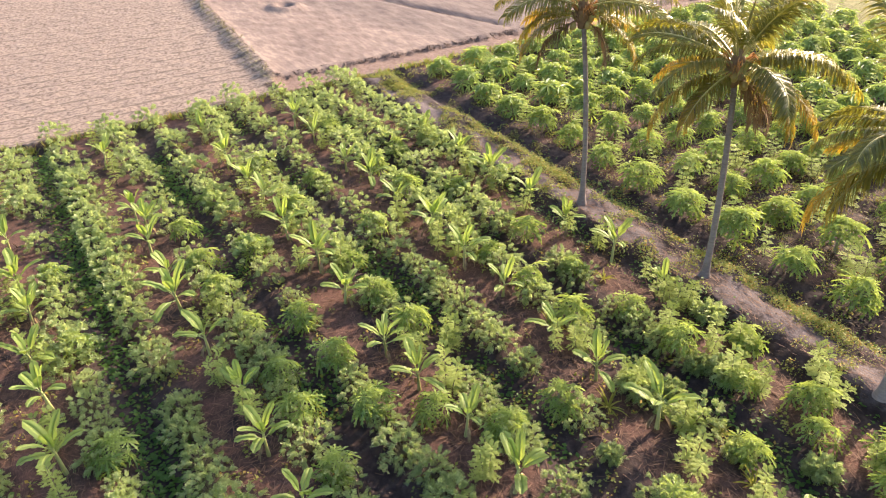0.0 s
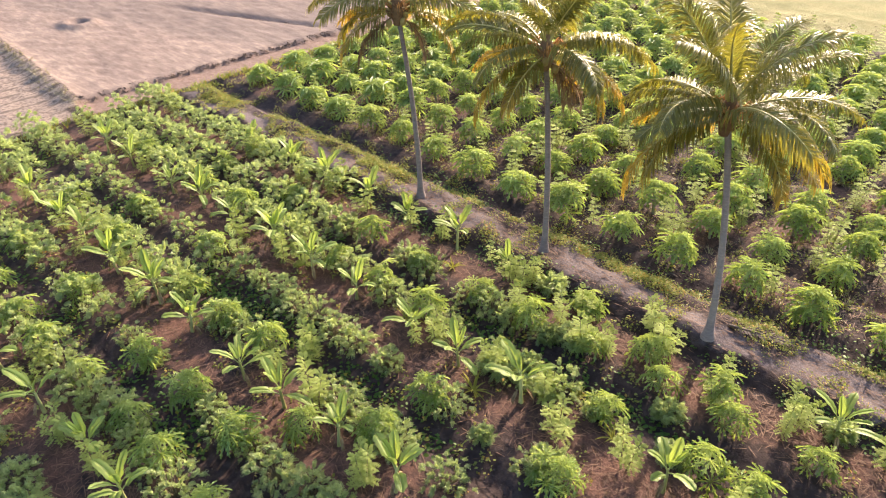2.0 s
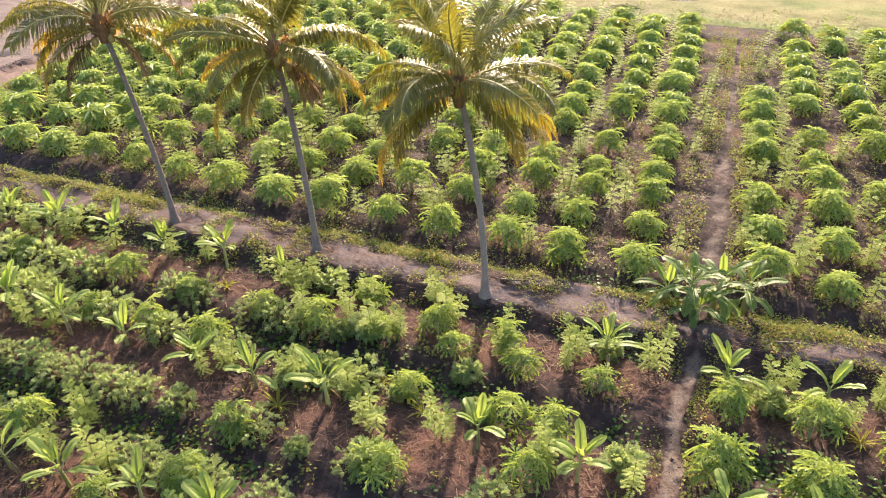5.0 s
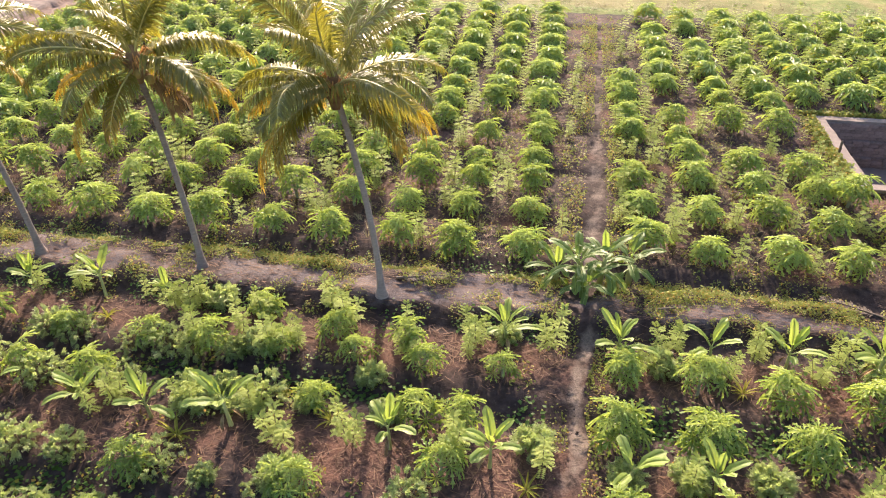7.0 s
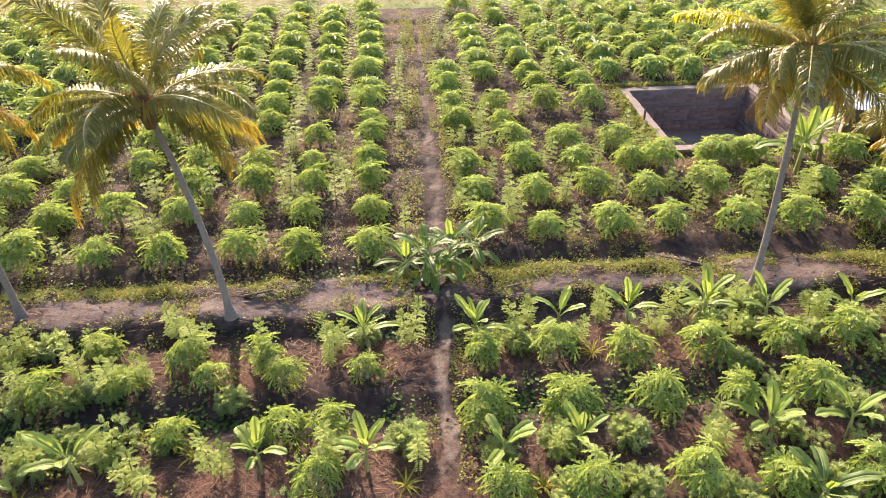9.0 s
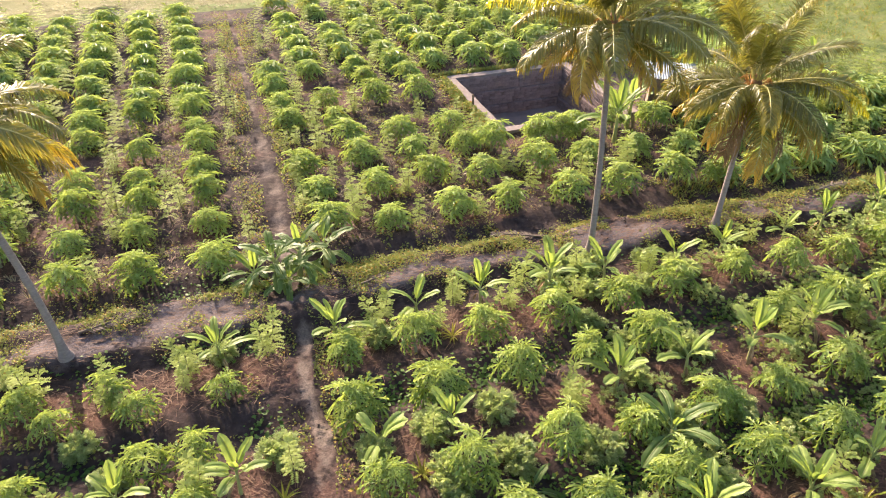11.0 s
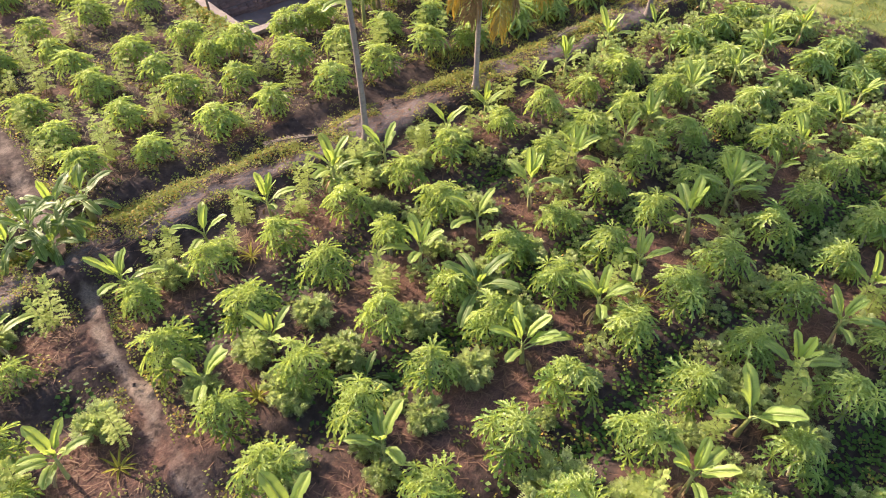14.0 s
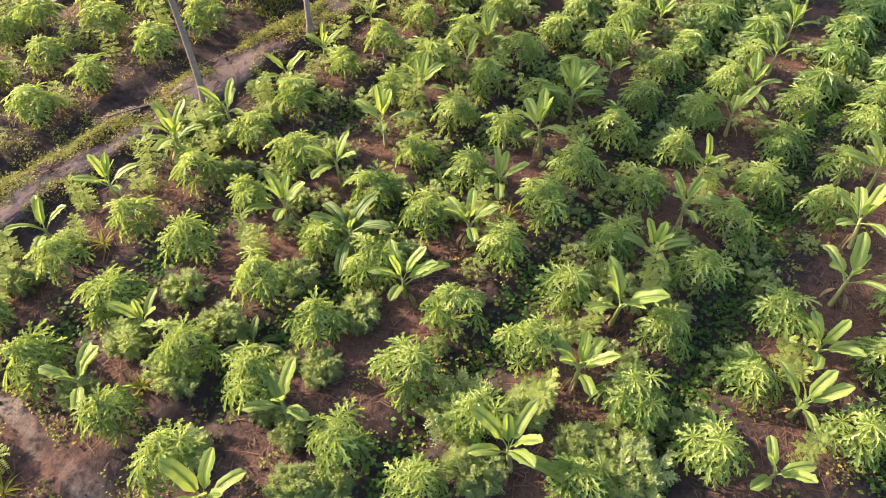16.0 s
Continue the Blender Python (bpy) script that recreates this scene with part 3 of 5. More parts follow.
# ---- papayas ----
def papaya_leaf_mesh(seed, lobes=9):
    """A deeply lobed palmate leaf on a long stalk that reaches out along +x."""
    r = random.Random(seed)
    m = Mesh()
    pl, rise = r.uniform(0.34, 0.46), r.uniform(0.1, 0.2)
    stalk = [(0, 0, 0), (pl * 0.55, 0, rise), (pl, 0, rise * 0.9)]
    m.tube(stalk, [0.013, 0.01, 0.007], 3, 1, False)
    c = Vector(stalk[-1])
    tilt = Matrix.Rotation(1.0 - 0.12 * (seed % 6) + r.uniform(-0.3, 0.3), 3, "Y")   # the blade hangs outwards
    size = r.uniform(0.36, 0.44)
    for k in range(lobes):
        a = (k / (lobes - 1) - 0.5) * 5.0 + r.uniform(-0.06, 0.06)
        ln = size * (1 - 0.15 * abs(a)) * r.uniform(0.88, 1.1)
        dip = r.uniform(0.1, 0.5)
        d, n = Vector((math.cos(a), math.sin(a), 0)), Vector((-math.sin(a), math.cos(a), 0))

        def at(s, w, dz):
            return tuple(c + tilt @ (d * (s * ln) + n * (w * ln) + Vector((0, 0, dz * ln - dip * s * s * ln))))
        prof = ((0.0, 0.014), (0.28, 0.042), (0.47, 0.13), (0.48, 0.05), (0.62, 0.058), (0.79, 0.165), (0.77, 0.05), (0.9, 0.04))
        mid = [at(s, 0, -0.03) for s, _ in prof] + [at(1.0, 0, 0)]
        for sg in (-1, 1):
            m.quad_strip([at(s + 0.03, sg * w, 0.05) for s, w in prof] + [at(1.0, sg * 0.01, 0)], mid, 0)
    return m


PAPAYA_LEAVES = [papaya_leaf_mesh(k, 8).welded() for k in range(6)]
PAPAYA_DATA = [papaya_leaf_mesh(k, 9).welded().data("leaf", [PAPAYA if k > 2 else PAPAYA_LIT_TOP, PETIOLE], False) for k in range(6)]
PAPAYA_SIMPLE = []      # far-off leaves: one blade a lobe, no stalk
for k in range(6):
    leaf, r = Mesh(), random.Random(k)
    for q in range(9):
        a, ln = (q / 8 - 0.5) * 5.0, 0.4 * r.uniform(0.8, 1.1)
        d, w = Vector((math.cos(a), math.sin(a), r.uniform(-0.5, -0.1))), Vector((-math.sin(a), math.cos(a), 0))
        c = Vector((0.42, 0, 0.15))
        tilt = Matrix.Rotation(0.75 - 0.1 * k + r.uniform(-0.35, 0.35), 3, "Y") @ Matrix.Rotation(r.uniform(-0.3, 0.3), 3, "X")
        leaf.face([tuple(c), tuple(c + tilt @ (d * 0.6 + w * 0.105) * ln), tuple(c + tilt @ (d + Vector((0, 0, -0.15))) * ln), tuple(c + tilt @ (d * 0.6 - w * 0.105) * ln)], 0)
    PAPAYA_SIMPLE.append(leaf.welded())


def papaya_pose(r, k, n, z, lift=0.0):
    f = k / (n - 1)
    tilt = 1.3 - 1.6 * f ** 0.85 + r.uniform(-0.3, 0.3)      # young leaves stand, old ones hang
    return spin(k * 2.4 + r.uniform(-0.45, 0.45), tilt + lift, (0.62 + 0.5 * min(1, f * 2.2)) * r.uniform(0.75, 1.14), z - 0.32 * f) @ Matrix.Rotation(r.uniform(-0.45, 0.45), 4, "X")


def papaya_leaf_at(r, k, n):
    return min(5, max(0, int(6 * k / n + r.uniform(-0.8, 0.8))))


def papaya_stem(z, r):
    m = Mesh()
    b = (r.uniform(-0.05, 0.05), r.uniform(-0.05, 0.05))
    m.tube([(0, 0, -0.05), (b[0] * 0.5, b[1] * 0.5, z * 0.5), (*b, z)], [0.05, 0.042, 0.028], 6)
    return m


def papaya_tree(seed, label, leaves=18, z=1.05):
    """A papaya with each leaf a part."""
    r = random.Random(seed)
    tree = tagged(new("papaya_tree"), label, "papaya plant", "papayas in the beds")
    part("stem", papaya_stem(z, r).data("stem", [PAPAYA_STEM]), tree)
    for k in range(leaves):
        part("leaf", PAPAYA_DATA[papaya_leaf_at(r, k, leaves)], tree, papaya_pose(r, k, leaves, z) @ Matrix.Scale(0.97, 4))
    return tree


def papaya_crown(seed, leaves=20, z=1.05, small=1.0, kinds=None):
    r = random.Random(seed)
    m = Mesh()
    for k in range(leaves):
        i = papaya_leaf_at(r, k, leaves)
        leaf = (kinds or PAPAYA_LEAVES)[i]
        # the topmost leaves take the sunlit colour
        if i < 2:
            leaf = leaf.recoloured(0, 2)
        m.moved(leaf, Matrix.Diagonal((1.07, 1.07, 0.93, 1)) @ papaya_pose(r, k, leaves, z) @ Matrix.Scale(small, 4))
    return m


def far_papaya(seed, label, z=0.85):
    """A papaya further off, with its crown as one part."""
    r = random.Random(seed)
    tree = tagged(new("papaya_tree"), label, "papaya plant", "papayas behind the bund")
    part("stem", papaya_stem(z * 0.93, r).data("stem", [PAPAYA_STEM]), tree)
    part("crown", papaya_crown(seed, 34, z, 0.88).data("crown", [PAPAYA, PETIOLE, PAPAYA_LIT_TOP], False), tree)
    return tree


def place(x, y, r, s):
    return Matrix.Translation((x, y, height(x, y))) @ Matrix.Rotation(r.uniform(0, 6.28), 4, "Z") @ Matrix.Rotation(r.uniform(-0.08, 0.08), 4, "X") @ Matrix.Scale(s, 4)


def put_copy(protos, m, used):
    """The first use of a pattern plant is the plant itself, the others are copies."""
    k = len(used) % len(protos)
    used.append(1)
    if len(used) <= len(protos):
        protos[k].matrix_basis = m
        return protos[k]
    c = copy_thing(protos[k], m)
    c.scale = m.to_scale()
    return c


R = random.Random(11)
spare = []      # plants too far off to tell apart singly
near_protos = [papaya_tree(50 + k, "papaya plant with a full umbrella of lobed green leaves", 25 + k % 3, 0.7 + 0.06 * k) for k in range(6)]
used = []
# right-hand beds: rows of papayas on both sides of the bananas
PAPAYA_ROWS = ((-3.6, 9.4), (-1.95, 9.4), (0.12, 8.8), (1.74, 7.0), (3.95, 5.2), (5.62, 5.1), (7.82, 3.3), (9.42, 3.4), (11.62, 3.5), (13.4, 3.4))
for y, start in PAPAYA_ROWS:
    for k in range(15):
        x = 3.4 + 1.865 * k
        if x < start - 0.3 or x > 29.5 or (y == 11.62 and k == 5) or (y == 13.4 and k == 10) or (y == 0.12 and k == 6):
            continue
        x += R.uniform(-0.12, 0.12)
        m = place(x, y - 0.018 * (x - 10) + R.uniform(-0.1, 0.1), R, R.uniform(0.84, 1.02))
        if x < 22:
            put_copy(near_protos, m, used)
        else:
            spare.append(m)
small_protos = [papaya_tree(80 + k, "small papaya plant growing among fine-leaved shrubs", 19, 0.6 + 0.08 * k) for k in range(3)]
used = []
SMALL_PAPAYAS = {
    0.4: (-11.0, -15.2, -18.8), 4.3: (-19.3, -17.2, -15.6, -13.7, -11.4, -9.9, -8.1), 5.75: (-20.9, -17.0, -13.2, -11.2, -9.1), 6.9: (-8.3,),
    8.0: (-22.4, -18.6, -14.8, -12.9, -11.2, -7.0), 9.45: (-20.3, -16.2, -7.0, -3.3), 10.4: (-0.4,),
    11.8: (-24.1, -19.9, -17.8, -12.8, -11.0, -9.2, -3.6, -1.2, -0.2), 13.4: (-21.2, -17.0, -13.1, -10.9, -8.5, -6.8, -5.1, -3.1, -1.3, 0.6), 14.25: (-3.8, -1.9), 14.8: (-6.0,),
}
for y, xs in SMALL_PAPAYAS.items():
    for x in xs:
        put_copy(small_protos, place(x, y + R.uniform(-0.08, 0.08), R, R.uniform(0.68, 0.86)), used)

# behind the bund
far_protos = [far_papaya(120 + k, "round-headed papaya plant in a row behind the bund", 0.56 + 0.05 * k) for k in range(6)]
used = []
BACK_LEFT = (18.65, 20.85, 22.65, 24.5, 26.3, 28.0, 29.75, 31.65, 33.9, 36.1, 38.1, 40.1, 42.1, 44.1)
BACK_RIGHT = (19.35, 21.6, 23.7, 25.45, 27.4, 29.3, 31.2, 33.1, 35.0, 36.9, 38.8, 40.7, 42.6, 44.4)
for row in range(14):
    for k in range(29):
        x = 0.8 - 2.03 * k if k < 15 else 4.25 + 2.0 * (k - 15)
        y = BACK_LEFT[row] + 0.05 * max(0.0, -5.0 - x) if k < 15 else BACK_RIGHT[row] - 0.06 * (x - 6)
        x += R.uniform(-0.14, 0.14)
        yy = y + R.uniform(-0.14, 0.14)
        if yy > 45:
            continue
        if x > 30 or abs(x - path_x(yy)) < 0.9 or (TANK[0] - 0.9 < x < TANK[2] + 0.9 and TANK[1] - 1.6 < yy < TANK[3] + 1.7) or (TANK[2] < x < 22.5 and 24.5 < yy < 29.5):
            continue
        if R.random() < 0.03:
            continue
        m = place(x, yy, R, R.uniform(0.96, 1.22))
        if row < 7 and abs(x) < 20:
            put_copy(far_protos, m, used)
        else:
            spare.append(m)
for k in range(60):
    x, y = R.uniform(22.5, 31.3), R.uniform(21, 42)
    spare.append(place(x, y, R, R.uniform(1.0, 1.35)))
for x, y in ((13.5, 23.7), (15.1, 23.8), (16.8, 23.6), (18.4, 23.4), (11.3, 23.2)):
    put_copy(far_protos, place(x, y, R, R.uniform(1.05, 1.25)), used)
bulk = Mesh()
crowns = [papaya_crown(140 + k, 36, 0.62, 1.0, PAPAYA_SIMPLE) for k in range(7)]
for k, m in enumerate(spare):
    bulk.moved(crowns[k % 7], m)
tagged(new("papaya_rows", bulk.data("papaya_rows", [PAPAYA, PETIOLE, PAPAYA_LIT_TOP], False)), "distant rows of papaya plants at the plantation's far end", "papaya plants", kind="stuff")


# ---- bananas ----
def banana_leaf_mesh(seed, length, width, e0, bend, torn=0.0):
    r = random.Random(seed)
    m = Mesh()
    n = 16
    pts, d, p = [], e0, Vector((0, 0, 0))
    sway, tw = 0.0, r.uniform(-0.3, 0.3)
    for k in range(n + 1):
        pts.append(p.copy())
        d -= bend / n * (0.4 + 1.2 * k / n)
        sway += tw / n
        p = p + Vector((math.cos(d) * math.cos(sway), math.cos(d) * math.sin(sway), math.sin(d))) * (length / n)
    rib = Mesh()
    rib.tube([tuple(q) for q in pts], [0.017 * (1 - 0.8 * k / n) + 0.002 for k in range(n + 1)], 4, 0, False)
    first = 4
    for sg in (-1, 1):
        rows = []
        for k in range(first, n + 1):
            s = (k - first) / (n - first)
            ah = (pts[min(k + 1, n)] - pts[max(k - 1, 0)]).normalized()
            out = Vector((-ah.y, ah.x, 0)).normalized() * sg
            up = ah.cross(out) * sg
            w = width * min(1.0, 0.3 + 3.4 * s) * min(1.0, 0.25 + 4.5 * (1 - s)) * (1 - 0.1 * s)
            if torn and r.random() < torn * 0.6:
                w *= r.uniform(0.7, 0.9)
            wav = r.uniform(-0.018, 0.018)
            rows.append([tuple(pts[k]), tuple(pts[k] + out * w * 0.5 + up * (0.12 * w + wav * 0.5)), tuple(pts[k] + out * w * 0.97 + up * (0.14 * w + wav) + ah * r.uniform(-0.02, 0.02))])
        for a, b in zip(rows, rows[1:]):
            m.quad_strip(a, b, 0)
    return m, rib


def banana_blade(name, leaf, blade, rib):
    """Blade and midrib as two meshes of one leaf."""
    return leaf[0].welded().data(name, [blade]), leaf[1].data("midrib", [rib])


def banana_part(name, pair, parent, m, label=""):
    leaf = part(name, pair[0], parent, m, label)
    part("midrib", pair[1], leaf)
    return leaf


B_LEAVES = [banana_blade("leaf", banana_leaf_mesh(k, 1.08 + 0.08 * (k % 4), 0.145 + 0.015 * (k % 3), 1.32 - 0.12 * k, 0.5 + 0.13 * k, 0.15 + 0.12 * (k % 3)), BANANA, BANANA_RIB) for k in range(7)]
B_NEW = [banana_blade("leaf", banana_leaf_mesh(20 + k, 1.0, 0.15 - 0.03 * k, 1.35 - 0.1 * k, 0.25 + 0.25 * k), BANANA_NEW, BANANA_RIB) for k in range(3)]
B_OLD = [banana_blade("leaf", banana_leaf_mesh(40 + k, 1.0, 0.14 - 0.03 * k, 1.3 - 0.12 * k, 0.3 + 0.25 * k), BANANA, BANANA_RIB) for k in range(3)]
B_DEAD = [banana_leaf_mesh(30 + k, 0.8, 0.07, -0.5, 1.2, 0.4)[0].welded().data("dead_leaf", [DEAD_LEAF]) for k in range(2)]


def banana_plant(seed, label, leaves=7, z=0.7):
    r = random.Random(seed)
    plant = tagged(new("banana_plant"), label, "banana plant", "young bananas in the beds")
    m = Mesh()
    bx, by = r.uniform(-0.08, 0.08), r.uniform(-0.08, 0.08)
    m.tube([(0, 0, -0.05), (bx * 0.4, by * 0.4, z * 0.4), (bx, by, z), (bx * 1.3, by * 1.3, z + 0.16)], [0.07, 0.052, 0.04, 0.022], 8)
    part("stem", m.data("stem", [BANANA_STEM]), plant)
    top = Matrix.Translation((bx, by, z))
    for k in range(leaves):
        az = k * 2.45 + r.uniform(-0.35, 0.35)
        banana_part("leaf", B_LEAVES[min(6, r.randrange(3) + k * 5 // leaves)], plant, top @ spin(az, 0, r.uniform(0.8, 1.05), -0.04 * k + 0.1))
    banana_part("leaf", (B_NEW if seed % 2 == 0 else B_OLD)[r.randrange(3)], plant, top @ spin(r.uniform(0, 6.28), 0, r.uniform(0.7, 1.0), 0.1), "upright young leaf")
    for k in range(2):
        part("dead_leaf", B_DEAD[k], plant, top @ spin(r.uniform(0, 6.28), 0, r.uniform(0.7, 1.0), -0.15), "withered brown leaf")
    return plant


bananas = [banana_plant(200 + k, "young banana plant with pale arching leaves", 5 + k % 3, 0.56 + 0.06 * k) for k in range(6)]
used = []
BANANA_ROWS = {
    -4.4: (9.5, 11.4, 13.2, 15.1, -14.2, -16.3),
    -0.75: (-21.6, -18.7, -17.0, -15.0, -13.4, -11.3, 9.1, 10.8, 12.2, 14.1, 16.1, 18.2, 20.1, 22.3, 24.2),
    2.95: (-26.0, -21.1, -20.0, -18.8, -16.9, -15.4, -13.3, -11.1, -9.4, -7.6, 6.9, 9.1, 10.9, 12.8, 14.5, 16.4, 18.6, 20.3, 22.2, 24.1, 26.0),
    6.85: (-26.2, -23.6, -21.1, -19.6, -17.4, -15.1, -13.4, -10.8, -9.3, -7.5, -5.7, 3.2, 5.3, 9.0, 11.2, 12.9, 15.0, 16.7, 19.0, 20.5, 22.7, 24.2, 27.0),
    10.65: (-25.6, -23.8, -20.7, -19.0, -17.1, -14.9, -13.0, -11.2, -8.9, -7.2, -5.3, -1.6, 0.6, 3.4, 5.2, 9.2, 11.1, 13.0, 14.9, 17.2, 18.4, 20.6, 23.0, 24.8, 27.5),
    14.55: (-21.4, -19.0, -17.1, -14.7, -12.7, -10.8, -8.8, 0.6, 3.4, 5.6, 7.4, 9.4, 11.2, 13.4, 15.1, 17.4, 19.0, 21.3, 24.0, 27.2),
}
for y, xs in BANANA_ROWS.items():
    for x in xs:
        put_copy(bananas, place(x, y + float(shift(x)) + R.uniform(-0.12, 0.12), R, R.uniform(0.85, 1.15) * (0.8 if x < 0 else 0.87)), used)
BANANA_DARK = leaf_material("banana_leaf_dark", (0.05, 0.1, 0.03), (0.16, 0.23, 0.07), (0.34, 0.46, 0.06), 0.4, 0.5, None, 0.9, 0.35, 5.0)
B_DARK = [banana_blade("leaf", banana_leaf_mesh(60 + k, 1.0 + 0.06 * (k % 4), 0.13, 1.0 - 0.18 * k, 0.9 + 0.12 * k, 0.15 * (k % 3)), BANANA_DARK, BANANA_RIB) for k in range(7)]


def banana_clump_stem(seed, x, y, s, leaves, z, label):
    """A dark, many-leaved plant of the clump."""
    r = random.Random(seed)
    plant = tagged(new("banana_plant"), label, "banana plant", "banana clump beside the footpath")
    m = Mesh()
    m.tube([(0, 0, -0.05), (0.02, 0, z * 0.5), (0.04, 0.02, z)], [0.1, 0.08, 0.05], 8)
    part("stem", m.data("stem", [BANANA_STEM]), plant)
    for k in range(leaves):
        banana_part("leaf", B_DARK[min(6, 7 * k // leaves)], plant, spin(k * 2.4 + r.uniform(-0.3, 0.3), 0, r.uniform(0.85, 1.1), z - 0.45 * z * k / leaves))
    banana_part("leaf", B_NEW[r.randrange(2)], plant, spin(r.uniform(0, 6), 0, 0.8, z), "upright yellow-green young leaf")
    plant.matrix_basis = place(x, y, r, s)


for k, (x, y, s, n, z) in enumerate(((2.35, 17.2, 1.05, 15, 0.75), (3.0, 17.5, 1.0, 13, 0.95), (1.75, 17.4, 0.9, 12, 0.6), (3.85, 17.9, 1.0, 12, 0.9), (2.6, 16.75, 0.85, 11, 0.45))):
    banana_clump_stem(500 + k, x, y, s, n, z, "dark green banana plant in a dense clump on the bund")
for x, y, s in ((16.2, 22.4, 1.5), (17.4, 23.4, 1.4), (21.5, 25.3, 1.5), (23.0, 26.0, 1.5), (28.4, 25.5, 1.4), (31.2, 21.0, 1.3), (21.8, 28.6, 1.5)):
    put_copy(bananas, place(x, y, R, s), used)


# ---- shrubs ----
def fine_shrub(seed, rad, tall, clumps=56, sprays=6, pairs=9, leaf=0.058):
    """A lumpy shrub: twigs that each end in feathered sprays of narrow leaflets."""
    r = random.Random(seed)
    m, w = Mesh(), Mesh()
    for k in range(clumps):
        az, el = k * 2.4 + r.uniform(-0.3, 0.3), math.asin(min(1.0, 0.05 + 0.95 * (k + r.random()) / clumps))
        reach = r.uniform(0.55, 1.1)
        c = Vector((math.cos(az) * math.cos(el) * rad, math.sin(az) * math.cos(el) * rad, 0.14 + math.sin(el) * (tall - 0.14))) * reach
        root = Vector((c.x * 0.15, c.y * 0.15, 0.02))
        w.tube([tuple(root), tuple(root.lerp(c, 0.6) + Vector((0, 0, 0.06))), tuple(c)], [0.011, 0.007, 0.003], 3, 0, False)
        out = (c - Vector((0, 0, tall * 0.3))).normalized()
        for q in range(sprays):
            d = (out * 0.9 + Vector((r.gauss(0, 0.6), r.gauss(0, 0.6), r.gauss(0.15, 0.5)))).normalized()
            side = d.cross(Vector((r.gauss(0, 0.4), r.gauss(0, 0.4), 1))).normalized()
            face = side.cross(d)
            ln = r.uniform(0.13, 0.25)
            b = c - d * ln * 0.35
            for k2 in range(pairs):
                f = (k2 + 0.6) / pairs
                p = b + d * ln * f - Vector((0, 0, 0.05 * f * f))
                for sg in (-1, 1):
                    e = (side * sg + d * 0.55 + face * r.uniform(-0.35, 0.35)).normalized()
                    lf = leaf * (1.15 - 0.6 * f) * r.uniform(0.8, 1.2)
                    wd = d * lf * 0.23 + face * lf * r.uniform(-0.08, 0.08)
                    m.face([tuple(p), tuple(p + e * lf * 0.5 + wd), tuple(p + e * lf), tuple(p + e * lf * 0.5 - wd)])
    return m, w


def shrub_thing(seed, rad, tall, label, name="leafy_shrub", group="shrubs along the beds"):
    m, w = fine_shrub(seed, rad, tall)
    ob = tagged(new(name), label, "shrub", group)
    part("stem", w.data("stem", [TWIG]), ob)
    part("foliage", m.data("foliage", [HEDGE]), ob)
    return ob


hedge = [shrub_thing(300 + k, 0.5 + 0.05 * k, 0.66 + 0.05 * k, "dense grey-green fine-leaved shrub along a bed") for k in range(5)]
used = []
bulk, thin_shrubs = Mesh(), [fine_shrub(340 + k, 0.55, 0.82, 36, 4, 5, 0.095)[0] for k in range(3)]
for k, y in enumerate((-2.0, 0.15, 1.85, 4.0, 5.65, 7.8, 9.45, 11.6, 13.05, 14.75)):
    x = 0.9 if y < 14 else -15.5
    while x > -29.3:
        x -= R.uniform(0.7, 1.1)
        thin = 0.82 if x > -6 else (0.11 if y < 12.5 or x < -16 else 0.3)
        if R.random() < thin or (y < 3 and x > -7) or (y < 8 and x > -2.5):
            continue
        m = place(x, y + float(shift(x)) * 0.5 + R.uniform(-0.12, 0.12), R, R.uniform(0.65, 1.05))
        if x > -14.5:
            put_copy(hedge, m, used)
        else:
            bulk.moved(thin_shrubs[len(bulk.v) % 3], m @ Matrix.Scale(1.25, 4))
low = [shrub_thing(320 + k, 0.36, 0.42, "low dull-green bush between the papayas") for k in range(2)]
used = []
for k in range(160):
    y = R.choice((0.3, 2.0, 3.6, 5.7, 7.4, 9.4, 11.1, 13.2))
    x = 3.6 + 1.8 * R.randrange(14) + R.uniform(0.6, 1.2)
    if y < 3 and x < 6:
        continue
    m = place(x, y + R.uniform(-0.3, 0.3), R, R.uniform(0.6, 1.25))
    if x < 13:
        put_copy(low, m, used)
    else:
        bulk.moved(thin_shrubs[k % 3], m @ Matrix.Scale(0.62, 4))


for k in range(110):
    x, y = R.uniform(8.5, 24.0), R.choice((0.9, 2.6, 4.6, 6.3, 8.4, 10.1, 12.1)) + R.uniform(-0.4, 0.4)
    bulk.moved(thin_shrubs[k % 3], place(x, y, R, R.uniform(0.5, 0.85)))
for k in range(22):
    x, y = R.uniform(3.2, 24.0), R.choice((13.9, 14.3, 14.9, 15.2))
    m = place(x, y + R.uniform(-0.25, 0.25), R, R.uniform(0.7, 1.35))
    if x < 15:
        put_copy(low, m, used)
    else:
        bulk.moved(thin_shrubs[k % 3], m @ Matrix.Scale(0.62, 4))
for k in range(18):
    x, y = R.uniform(-7.5, 1.5), R.choice((8.6, 9.5, 11.6, 12.0, 13.1, 13.6, 15.0))
    if abs(x - 2.3) > 0.7:
        put_copy(low, place(x, y + R.uniform(-0.3, 0.3), R, R.uniform(0.6, 1.4)), used)


